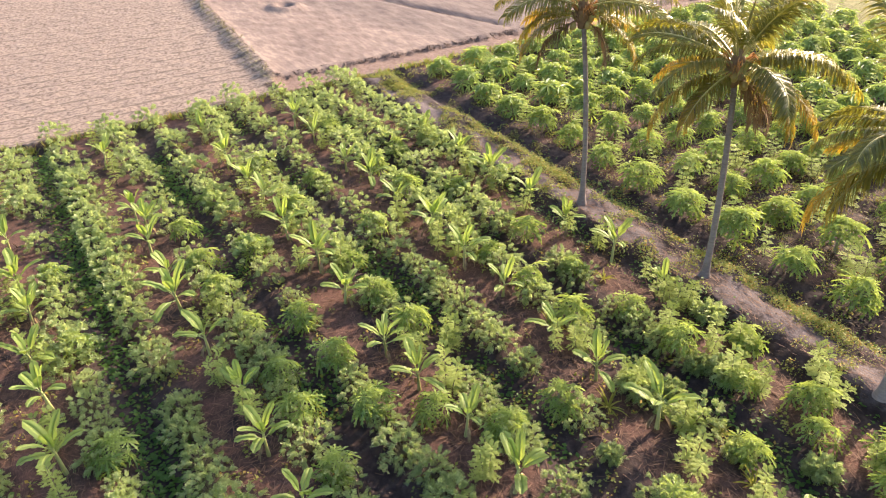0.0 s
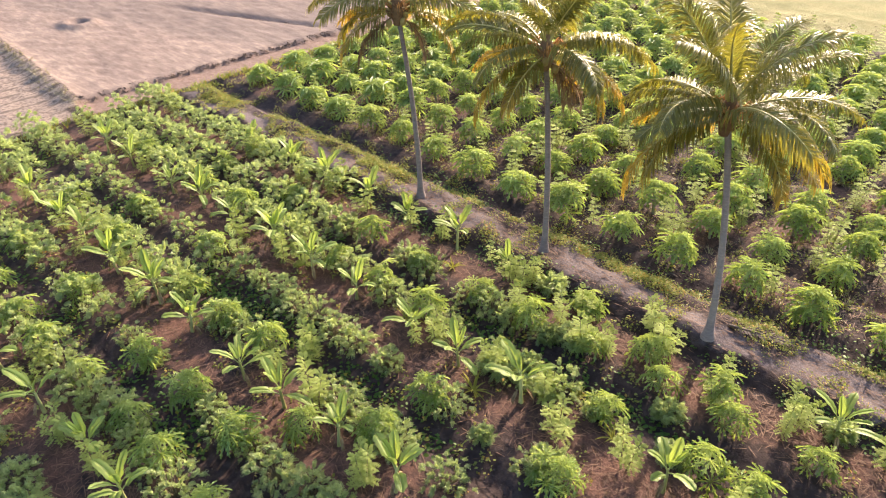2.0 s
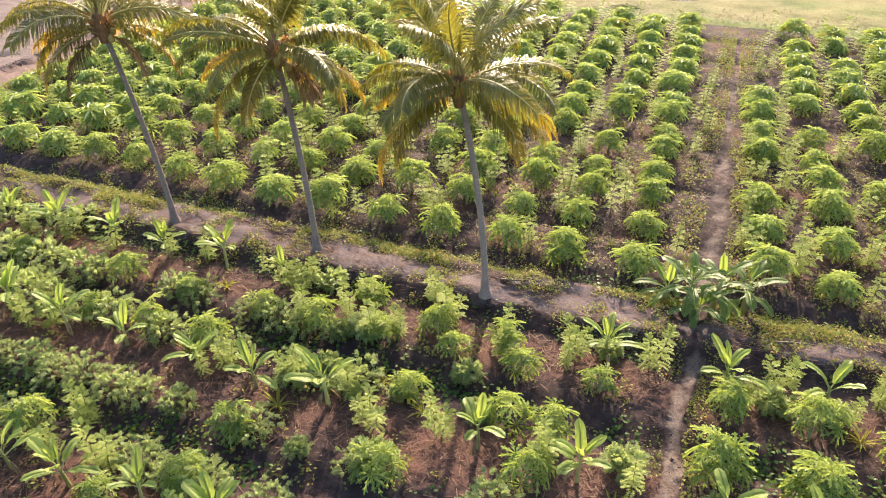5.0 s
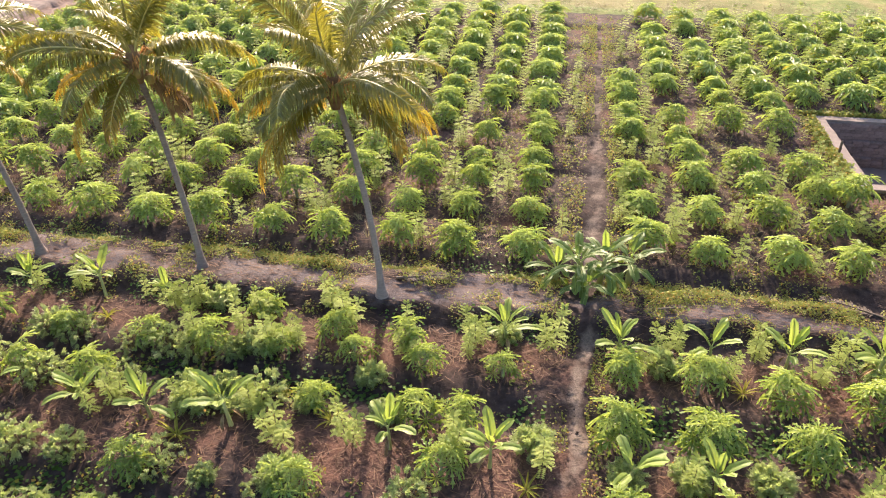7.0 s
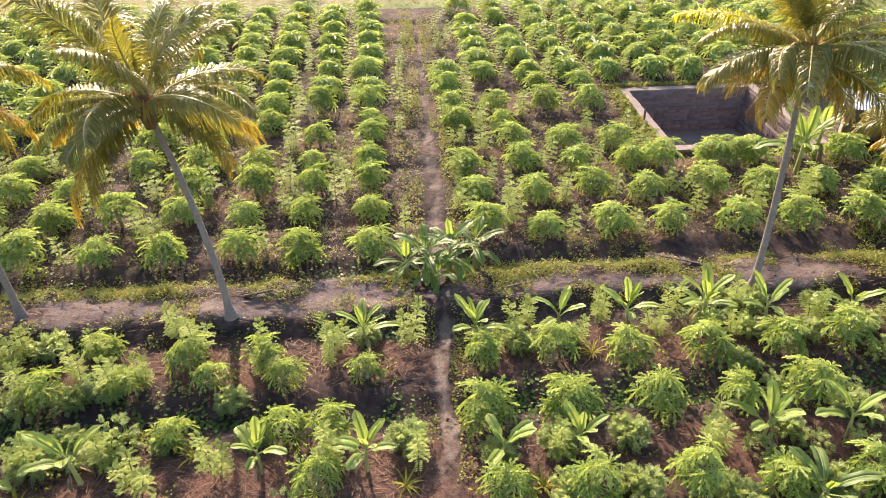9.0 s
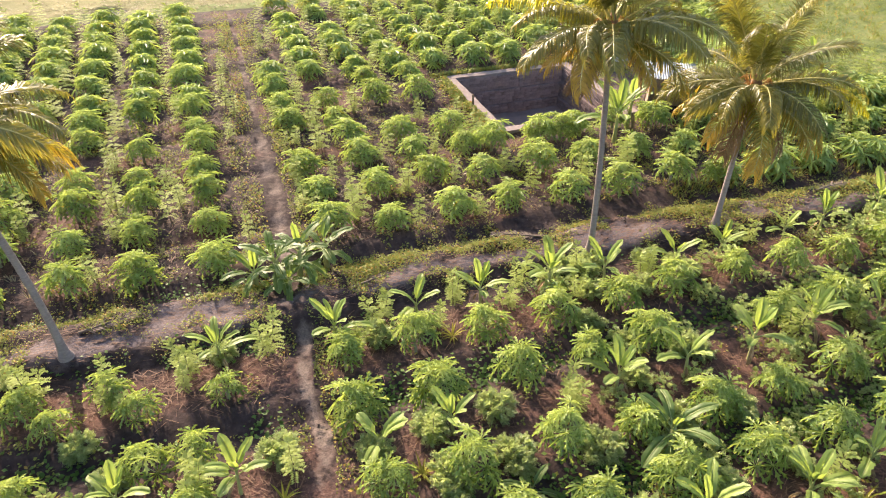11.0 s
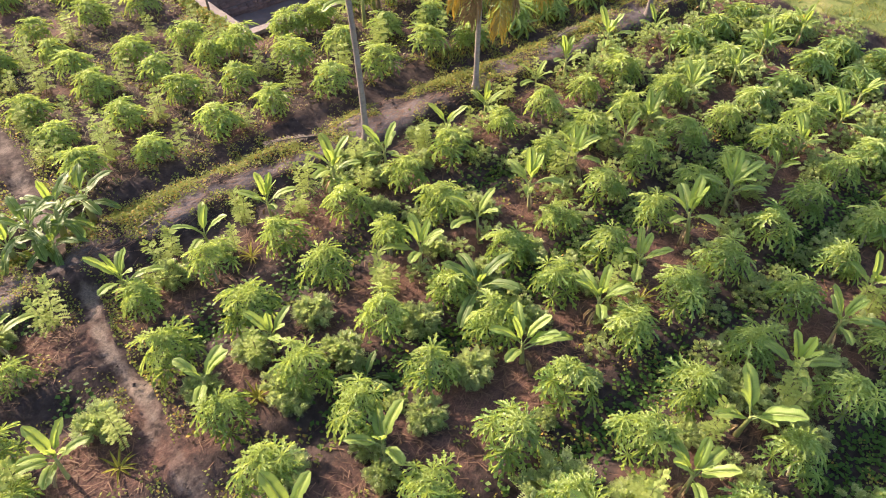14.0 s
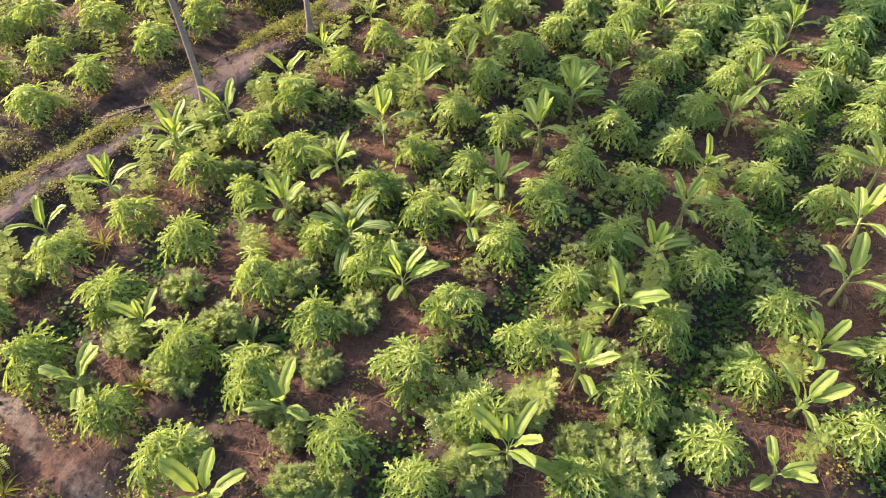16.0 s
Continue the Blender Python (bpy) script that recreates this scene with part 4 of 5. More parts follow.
for k in range(90):
    x, y = R.uniform(19.5, 29.5), R.uniform(4.0, 15.0)
    bulk.moved(thin_shrubs[k % 3], place(x, y, R, R.uniform(0.6, 1.05)))
for x, y, s in ((8.0, 1.15, 1.7), (7.2, 4.35, 1.9), (8.95, 1.6, 1.3), (3.4, 10.75, 1.0), (4.75, 9.3, 1.0), (6.25, 7.9, 0.6), (5.2, 7.45, 0.9), (3.7, 8.0, 1.2), (5.05, 6.75, 0.9), (1.5, 11.3, 1.2)):
    put_copy(low, place(x, y, R, s), used)
tagged(new("shrub_rows", bulk.data("shrub_rows", [HEDGE])), "distant grey-green shrubs at the ends of the beds", "shrubs", kind="stuff")


def pinnate_shoot(m, w, r, base, tall, lean):
    """An upright shoot with a ladder of pinnate leaves."""
    top = Vector(base) + Vector((lean[0], lean[1], tall))
    w.tube([tuple(base), tuple(Vector(base).lerp(top, 0.5)), tuple(top)], [0.014, 0.01, 0.004], 4, 0, False)
    n = int(19 * tall / 1.1)
    for k in range(n):
        s = 0.18 + 0.82 * k / (n - 1)
        c = Vector(base).lerp(top, s)
        az = k * 2.4 + r.uniform(-0.3, 0.3)
        ln = (0.23 - 0.08 * s) * r.uniform(0.85, 1.15)
        el = 0.05 + 0.75 * s ** 4
        d = Vector((math.cos(az) * math.cos(el), math.sin(az) * math.cos(el), math.sin(el)))
        side = Vector((-math.sin(az), math.cos(az), 0))
        for q in range(6):
            f = (q + 1) / 6
            p = c + d * ln * f + Vector((0, 0, -0.06 * f * f))
            for sg in (-1, 1):
                e = (side * sg + d * 0.45 + Vector((0, 0, r.uniform(-0.15, 0.2)))).normalized()
                t = d * 0.026
                L = 0.1 * r.uniform(0.8, 1.2)
                m.face([tuple(p), tuple(p + e * L * 0.5 + t), tuple(p + e * L), tuple(p + e * L * 0.5 - t)])


def pinnate_shrub(seed, shoots, tall, spread, label):
    r = random.Random(seed)
    m, w = Mesh(), Mesh()
    for k in range(shoots):
        a = k * 2.4
        q = spread * (0.2 + 0.8 * r.random()) if shoots > 1 else 0
        pinnate_shoot(m, w, r, (0.4 * q * math.cos(a), 0.4 * q * math.sin(a), 0), tall * r.uniform(0.75, 1.05), (q * math.cos(a), q * math.sin(a)))
    ob = tagged(new("pinnate_shrub"), label, "shrub", "pale shrubs between the crops")
    part("stem", w.data("stem", [TWIG]), ob)
    part("foliage", m.data("foliage", [PALE]), ob)
    return ob


pale = [pinnate_shrub(400, 1, 1.35, 0.1, "slender pale-green upright shrub with ladder-like leaves"), pinnate_shrub(401, 3, 0.9, 0.32, "bushy pale-green shrub with feathered leaves"),
        pinnate_shrub(402, 2, 1.25, 0.18, "pale-green twin-stemmed shrub with ladder-like leaves"), pinnate_shrub(403, 3, 1.05, 0.26, "bushy pale-green shrub with feathered leaves")]
used = []
PALE_SPOTS = {-1.36: (10.0,), -0.6: (-18.6, -15.2, -12.1, -10.5, 11.75), 2.65: (12.0, 15.9), 3.2: (-24.4, -12.2, -10.5, 8.2, 10.3), 4.0: (-14.9,), 6.8: (-15.6, -6.3, 12.0, 17.7),
              7.6: (-20.5, -18.9, -14.7, -10.4, -8.8), 8.75: (-10.4,), 10.75: (-14.1, -4.1, -2.5, -0.2, 4.7, 8.1, 14.5, 16.5, 1.7), 11.35: (-8.3, -6.5, -4.9), 11.9: (-20.6, -14.9),
              13.45: (-7.3, -5.2), 14.6: (-21.0, -8.1, -5.9, -3.6, -2.0, -0.2, 1.7), 15.1: (6.8, 10.5, 4.7, 8.8), 15.4: (-4.3, -16.6)}
for y, xs in PALE_SPOTS.items():
    for x in xs:
        put_copy(pale, place(x, y + R.uniform(-0.1, 0.1), R, R.uniform(0.85, 1.15)), used)
far_pale = []
for k in range(120):
    x, y = R.uniform(20.5, 31.6), R.uniform(19.0, 34)
    if not (TANK[2] < x < 22.8 and 23.5 < y < 30):
        far_pale.append(place(x, y, R, R.uniform(0.9, 1.4)))
for k in range(10):
    x = -14.5 + 1.6 * k + R.uniform(-0.3, 0.3)
    put_copy(pale, place(x, R.uniform(13.4, 15.1), R, R.uniform(0.6, 1.05)), used)
for k in range(20):
    y = 18.9 + 1.15 * k + R.uniform(-0.4, 0.4)
    put_copy(pale, place(float(path_x(y)) + R.choice((-1, 1)) * R.uniform(0.75, 1.15), y, R, R.uniform(0.6, 1.0)), used)
for k in range(10):
    x = 3.8 + 2.1 * k + R.uniform(-0.4, 0.4)
    put_copy(pale, place(x, R.uniform(13.7, 15.3), R, R.uniform(0.65, 1.0)), used)
for y in (-0.6, 3.2, 7.1, 10.9, 14.4):
    for k in range(17):
        x = -27.5 + 1.6 * k + R.uniform(-0.4, 0.4)
        if R.random() < (0.6 if x < -13 else 0.28) and (y > 8 or x < -6):
            put_copy(pale, place(x, y + R.uniform(-0.35, 0.35), R, R.uniform(0.7, 1.0)), used)
for row in range(15):
    for k in range(27):
        x = (-0.2 - 2.03 * k if k < 14 else 5.25 + 2.0 * (k - 14)) + R.uniform(-0.35, 0.35)
        y = 19.4 + 1.83 * row + R.uniform(-0.8, 0.8)
        dens = 0.85 if x > -10 else 0.6
        if row > 8:
            dens += 0.2
        if R.random() > dens or abs(x - path_x(y)) < 0.6 or (TANK[0] - 0.6 < x < TANK[2] + 0.6 and TANK[1] - 0.6 < y < TANK[3] + 0.6) or x > 30:
            continue
        m = place(x, y, R, R.uniform(0.8, 1.2))
        if y < 29 and -14 < x < 14:
            put_copy(pale, m, used)
        else:
            far_pale.append(m)
bulk = Mesh()
shoots = []
for k in range(3):
    shoots.append((Mesh(), Mesh()))
    for q in range(1 + k % 2):
        pinnate_shoot(*shoots[k], random.Random(430 + k + q), (0.1 * q, 0, 0), 1.15, (0.15 * q, 0.1 * k))
for k, m in enumerate(far_pale):
    bulk.moved(shoots[k % 3][0], m)
tagged(new("pinnate_shrub_rows", bulk.data("pinnate_shrub_rows", [PALE])), "distant pale-green shrubs between the papaya rows", "shrubs", kind="stuff")


# ---- spiky rosettes and banana suckers ----
ROSETTE = leaf_material("rosette_leaf", (0.14, 0.17, 0.03), (0.45, 0.42, 0.08), (0.6, 0.55, 0.08), 0.35, 0.4, (0.5, 0.2, 0.06), 0.85)


def rosette(seed, blades, label):
    r = random.Random(seed)
    ob = tagged(new("spiky_rosette"), label, "plant", "spiky rosettes in the beds")
    for k in range(blades):
        m = Mesh()
        ln, up = r.uniform(0.3, 0.5), r.uniform(0.5, 1.2)
        pts = [Vector((ln * s * math.cos(up - 0.5 * s), 0, ln * s * math.sin(up - 0.5 * s))) for s in (0.05, 0.35, 0.7, 1.0)]
        ws = (0.02, 0.024, 0.016, 0.001)
        mid = [tuple(p - Vector((0, 0, 0.008))) for p in pts]
        for sg in (-1, 1):
            m.quad_strip([tuple(p + Vector((0, sg * w, 0))) for p, w in zip(pts, ws)], mid, 0)
        part("leaf", m.welded().data("leaf", [ROSETTE]), ob, spin(k * 2.4 + r.uniform(-0.2, 0.2)))
    return ob


rosettes = [rosette(700 + k, 12 + k, "small spiky yellow-green rosette plant on the mulch") for k in range(3)]
used = []
for x, y in ((1.4, 10.25), (6.08, 8.08), (6.28, 13.77), (4.21, 9.94), (18.05, 9.96), (-6.37, 10.45), (-4.45, 12.1), (-10.22, 14.05), (-9.43, 11.3), (3.9, 6.1), (12.4, 6.4), (-3.1, 11.4), (9.6, 12.2)):
    put_copy(rosettes, place(x, y, R, R.uniform(0.85, 1.2)), used)
banana_clump_stem(520, 6.2, 8.83, 0.75, 7, 0.2, "low dark broad-leaved banana sucker on the mulch")
banana_clump_stem(521, 9.54, 8.88, 1.05, 9, 0.6, "dark broad-leaved banana plant with one yellow young leaf")
banana_clump_stem(522, -6.2, 11.6, 0.6, 7, 0.15, "low dark broad-leaved banana sucker on the mulch")

# ---- the stone tank ----
def build_tank():
    x0, y0, x1, y1 = TANK
    zf, top = -1.9, 0.1
    tank = tagged(new("stone_tank"), "sunken stone-walled water tank with a pale concrete rim, nearly dry", "water tank")
    m = Mesh()
    t = 0.34
    m.box(x0 - t, y1 + 0.003, zf, x1 + t, y1 + t, top - 0.07)
    m.box(x0 - t, y0 - t, zf, x1 + t, y0 - 0.003, top - 0.07)
    m.box(x0 - t, y0, zf, x0 - 0.003, y1, top - 0.07)
    m.box(x1 + 0.003, y0, zf, x1 + t, y1, top - 0.07)
    part("backing_wall", m.data("backing_wall", [MORTAR], False), tank)
    f = Mesh()
    n = 26
    for i in range(n):
        for j in range(n):
            def at(a, b):
                x, y = x0 + (x1 - x0) * a / n, y0 + (y1 - y0) * b / n
                return (x, y, zf + 0.02 + 0.1 * float(sstep(0.35, 0.6, b / n)) + 0.05 * float(fbm(x, y, 1.7)))
            f.face([at(i, j), at(i + 1, j), at(i + 1, j + 1), at(i, j + 1)])
    part("floor", f.data("floor", [TANK_MUD]), tank, None, "grey silted floor")
    w = Mesh()
    w.face([(x0 + 0.1, y0 + 0.1, zf + 0.045), (x1 - 0.4, y0 + 0.1, zf + 0.045), (x1 - 0.7, y0 + 2.5, zf + 0.045), (x0 + 0.1, y0 + 2.2, zf + 0.045)])
    part("puddle", w.data("puddle", [WATER]), tank, None, "dark shallow puddle")
    for a in ((x0 - t - 0.06, y1, x1 + t + 0.06, y1 + t + 0.06), (x0 - t - 0.06, y0 - t - 0.06, x1 + t + 0.06, y0), (x0 - t - 0.06, y0 + 0.003, x0, y1 - 0.003), (x1, y0 + 0.003, x1 + t + 0.06, y1 - 0.003)):
        b = bmesh.new()
        bmesh.ops.create_cube(b, size=1)
        bmesh.ops.scale(b, vec=(a[2] - a[0], a[3] - a[1], 0.14), verts=b.verts)
        bmesh.ops.translate(b, vec=((a[0] + a[2]) / 2, (a[1] + a[3]) / 2, top - 0.0), verts=b.verts)
        bmesh.ops.subdivide_edges(b, edges=[e for e in b.edges if e.calc_length() > 1], cuts=14, use_grid_fill=True)
        for v in b.verts:
            v.co += Vector((R.uniform(-0.02, 0.02), R.uniform(-0.02, 0.02), R.uniform(-0.012, 0.012)))
        me = bpy.data.meshes.new("rim")
        b.to_mesh(me)
        b.free()
        me.materials.append(CONCRETE)
        part("rim", me, tank, None, "worn pale concrete rim")
    stones = []
    for k in range(5):
        b = bmesh.new()
        bmesh.ops.create_cube(b, size=1)
        bmesh.ops.bevel(b, geom=list(b.edges), offset=0.09, segments=1, affect="EDGES")
        for v in b.verts:
            v.co += Vector((R.uniform(-0.04, 0.04), R.uniform(-0.06, 0.06), R.uniform(-0.05, 0.05)))
        me = bpy.data.meshes.new("stone")
        b.to_mesh(me)
        b.free()
        me.materials.append(STONE)
        stones.append(me)
    # courses step inwards towards the floor; the far wall stone by stone
    rubble = Mesh()
    for c in range(14):
        z = zf + 0.1 + 0.138 * c
        inset = 0.05 + (0.12 if c < 9 else 0) + (0.14 if c < 4 else 0)
        for wall in ("far", "right"):
            u = x0 if wall == "far" else y0
            end = x1 if wall == "far" else y1
            while u < end - 0.1:
                ln = min(R.uniform(0.2, 0.5), end - u)
                deep = inset + R.uniform(0.0, 0.05)
                if wall == "far":
                    mm = Matrix.Translation((u + ln / 2, y1 - deep / 2, z)) @ Matrix.Diagonal((ln - 0.006, deep + 0.02, 0.136, 1))
                    part("stone", stones[R.randrange(5)], tank, mm)
                else:
                    rubble.box(x1 - deep, u + 0.01, z - 0.06, x1 - 0.01, u + ln - 0.01, z + 0.06)
                u += ln
    part("stonework", rubble.data("stonework", [STONE], False), tank, None, "rough courses of dark stone")


build_tank()
m = Mesh()
m.tube([(0, 0, -0.1), (0.02, 0, 0.3), (0.0, 0.01, 0.62)], [0.045, 0.05, 0.045], 7)
ob = tagged(new("wooden_post", m.data("wooden_post", [POST_WOOD])), "short dark wooden post beside the tank's rim", "post")
ob.location = (12.15, 27.3, height(12.15, 27.3))


# ---- the hut ----
def build_hut(x, y):
    hut = tagged(new("field_hut"), "small field hut with a blue-grey corrugated tin roof", "hut")
    hut.matrix_basis = Matrix.Translation((x, y, height(x, y))) @ Matrix.Rotation(-0.5, 4, "Z")
    for px, py, h in ((-0.8, -0.5, 1.65), (0.8, -0.5, 1.65), (-0.8, 0.5, 1.8), (0.8, 0.5, 1.8)):
        p = Mesh()
        p.tube([(px, py, -0.1), (px + 0.02, py, h * 0.5), (px, py, h)], [0.06, 0.055, 0.05], 7)
        part("post", p.data("post", [POST_WOOD]), hut)
    for a, b in (((-0.77, -0.44), (-0.77, 0.44)), ((-0.74, 0.48), (0.74, 0.48)), ((0.77, -0.44), (0.77, 0.44))):
        d = Vector((b[0] - a[0], b[1] - a[1], 0)).normalized()
        q = Vector((-d.y, d.x, 0)) * 0.03
        n = 12
        for k in range(n):
            u, v = Vector((*a, 0)).lerp(Vector((*b, 0)), k / n), Vector((*a, 0)).lerp(Vector((*b, 0)), (k + 0.94) / n)
            h = 1.45 + 0.06 * ((k * 7) % 3)
            wl = Mesh()
            wl.v += [tuple(c + s * q + Vector((0, 0, z))) for z in (0, h) for c, s in ((u, -1), (v, -1), (v, 1), (u, 1))]
            for fc in ((0, 1, 5, 4), (1, 2, 6, 5), (2, 3, 7, 6), (3, 0, 4, 7), (4, 5, 6, 7)):
                wl.f.append(fc)
                wl.s.append(0)
            part("board", wl.data("board", [HUT_WALL], False), hut)
    r = Mesh()
    n = 90
    for side in (0, 0.012):
        r.quad_strip([(-1.05 + 2.1 * k / n, -0.75, 1.64 + side + 0.022 * math.sin(k * 1.4)) for k in range(n + 1)], [(-1.05 + 2.1 * k / n, 0.75, 1.85 + side + 0.022 * math.sin(k * 1.4)) for k in range(n + 1)])
    part("roof", r.data("roof", [TIN]), hut, None, "corrugated blue-grey tin roof")


build_hut(20.0, 24.6)
s = Mesh()
k = 10
for j in range(k):
    s.quad_strip([(-0.5 + 1.0 * i / k, 0.06 * math.sin(i * 0.9 + j), 1.5 - 0.11 * j) for i in range(k + 1)], [(-0.5 + 1.0 * i / k, 0.06 * math.sin(i * 0.9 + j + 1), 1.5 - 0.11 * (j + 1)) for i in range(k + 1)])
for e in (-0.55, 0.55):
    s.tube([(e, 0, -0.1), (e, 0, 1.6)], [0.03, 0.025], 5, 1)
s.tube([(-0.55, 0, 1.5), (0.55, 0, 1.5)], [0.01, 0.01], 4, 1)
sheet = tagged(new("hanging_sheet", s.data("hanging_sheet", [CLOTH, POST_WOOD])), "white cloth sheet hung between two poles near the hut", "sheet")
sheet.matrix_basis = Matrix.Translation((20.9, 29.3, height(20.9, 29.3))) @ Matrix.Rotation(-0.6, 4, "Z")


# ---- ground cover ----
def scatter(name, label, category, mats, builder):
    m = Mesh()
    builder(m)
    tagged(new(name, m.data(name, mats)), label, category, kind="stuff")


def leaf_disc(m, r, x, y, z, size, flat=0.7):
    n = Vector((r.gauss(0, 1 - flat), r.gauss(0, 1 - flat), 1)).normalized()
    u = n.orthogonal().normalized()
    v = n.cross(u)
    a = r.uniform(0, 6.28)
    u, v = u * math.cos(a) + v * math.sin(a), v * math.cos(a) - u * math.sin(a)
    c = Vector((x, y, z))
    m.face([tuple(c - u * size), tuple(c - v * size * 0.75 + n * size * 0.15), tuple(c + u * size * 1.1), tuple(c + v * size * 0.75 + n * size * 0.15)])


def patch(x, y, s):
    sin, cos = math.sin, math.cos
    return (sin(x * 1.3 * s + 1.7 * sin(y * 0.9 * s)) * cos(y * 1.1 * s + 1.3 * sin(x * 0.7 * s)) + 0.5 * sin(x * 2.9 * s + y * 2.3 * s + 0.8) * cos(y * 3.1 * s - x * 1.7 * s)) / 1.5


def creepers(m):
    r = random.Random(5)
    for k in range(-1, 4):
        fy = FURROW + PITCH * k
        for q in range(11000):
            x = r.uniform(-29, 29)
            y = fy + float(shift(x)) + r.gauss(0, 0.34)
            near_path = abs(x - 2.3) < 0.6
            thick = patch(x * 0.9, k * 7.3, 0.5) + (0.35 if x > 5 else -0.05) + (0.5 if k == 0 else 0)
            if near_path or thick < r.uniform(-0.4, 0.6):
                continue
            z = height(x, y)
            leaf_disc(m, r, x, y, z + r.uniform(0.015, 0.1), r.uniform(0.04, 0.072))


scatter("creeping_vines", "round-leaved creeping vines covering the furrows", "creepers", [CREEPER], creepers)


def bund_creepers(m):
    r = random.Random(25)
    for q in range(5200):
        x, y = r.uniform(3.0, 28), r.gauss(14.9, 0.5)
        if patch(x, y, 0.8) > r.uniform(-0.3, 0.6):
            leaf_disc(m, r, x, y, height(x, y) + r.uniform(0.015, 0.12), r.uniform(0.028, 0.055))


def left_bund_creepers(m):
    r = random.Random(26)
    for q in range(6000):
        x, y = r.uniform(-22, 1.6), r.choice((r.gauss(15.15, 0.28), r.gauss(15.15, 0.28), r.gauss(17.9, 0.35)))
        if patch(x + 4, y * 0.6, 0.7) > r.uniform(-0.4, 0.6):
            leaf_disc(m, r, x, y, height(x, y) + r.uniform(0.015, 0.13), r.uniform(0.028, 0.06))


scatter("creepers_by_bund", "round-leaved creepers along the foot of the bund", "creepers", [CREEPER], lambda m: (bund_creepers(m), left_bund_creepers(m)))


def clump(m, r, x, y, rad, tall, leaves, size):
    """A low domed weed."""
    for k in range(leaves):
        a, d = r.uniform(0, 6.28), rad * math.sqrt(r.random())
        px, py = x + d * math.cos(a), y + d * math.sin(a)
        leaf_disc(m, r, px, py, height(px, py) + 0.015 + r.random() * tall * (1 - 0.8 * (d / rad) ** 2), size * r.uniform(0.7, 1.3), 0.45)


def bund_weeds(m):
    r = random.Random(6)
    for q in range(5600):
        x = r.uniform(-29.4, 31)
        y = r.choice((r.gauss(17.0, 0.4), r.gauss(17.25, 0.35), r.uniform(15.7, 17.4), r.uniform(15.2, 18.5)))
        y += float(bund_dy(x))
        bare = abs(y - float(bund_dy(x)) - 16.3 - 0.2 * patch(x, y, 0.4)) < (0.42 if x < 3 or x > 11 else 0.3) and 0.6 * patch(x, y * 1.5, 0.8) + 0.35 * patch(x, y, 2.3) > 0.1
        if bare or patch(x + 3, y, 0.9) < r.uniform(-0.55, 0.5) or abs(x - path_x(y)) < 0.35:
            continue
        rad = r.uniform(0.1, 0.3)
        clump(m, r, x, y, rad, rad * r.uniform(0.4, 1.2), int(160 * rad), r.uniform(0.018, 0.036))


scatter("bund_weeds", "low yellow-green weeds on the slopes of the bund", "weeds", [WEED], bund_weeds)


def field_weeds(m):
    r = random.Random(7)
    for q in range(7500):
        x, y = r.uniform(-29, 30), r.choice((r.uniform(18.6, 30), r.uniform(18.6, 45), r.uniform(18.6, 36), r.uniform(18.6, 45), r.uniform(-4, 15)))
        if abs(x - path_x(y)) < 0.5 or (TANK[0] - 0.5 < x < TANK[2] + 0.5 and TANK[1] - 0.5 < y < TANK[3] + 0.5):
            continue
        rad = r.uniform(0.1, 0.3)
        clump(m, r, x, y, rad, rad * r.uniform(0.7, 1.6), int(80 * rad), r.uniform(0.028, 0.045))
    # taller growth beside the footpath and round the tank
    for q in range(10000):
        y = r.uniform(18.6, 44)
        side = r.choice((-1, 1))
        x = float(path_x(y)) + side * ((0.34 if y < 27 else 0.12) + abs(r.gauss(0.0, 0.5)))
        if patch(x * 0.3 + side * 9, y, 0.8) < r.uniform(-0.6, 0.5):
            continue
        leaf_disc(m, r, x, y, height(x, y) + r.uniform(0.03, 0.45), r.uniform(0.028, 0.05), 0.3)
    for q in range(5200):
        y = r.uniform(4.0, 15.6)
        side = r.choice((-1, 1))
        x = float(path_x(y)) + side * (0.22 + abs(r.gauss(0, 0.3)))
        if patch(x * 0.4 + side * 5, y, 1.1) > r.uniform(-0.3, 0.7):
            leaf_disc(m, r, x, y, height(x, y) + r.uniform(0.01, 0.12), r.uniform(0.02, 0.042), 0.4)
    x0, y0, x1, y1 = TANK
    for q in range(5000):
        x, y = r.choice(((r.uniform(x0 - 1, x1 + 1), y1 + 0.5 + abs(r.gauss(0.25, 0.2))), (x0 - 0.45 - abs(r.gauss(0, 0.3)), r.uniform(y0, y1))))
        leaf_disc(m, r, x, y, height(x, y) + r.uniform(0.03, 0.25), r.uniform(0.035, 0.07), 0.4)


scatter("field_weeds", "small yellow-green weeds between the rows", "weeds", [WEED], field_weeds)


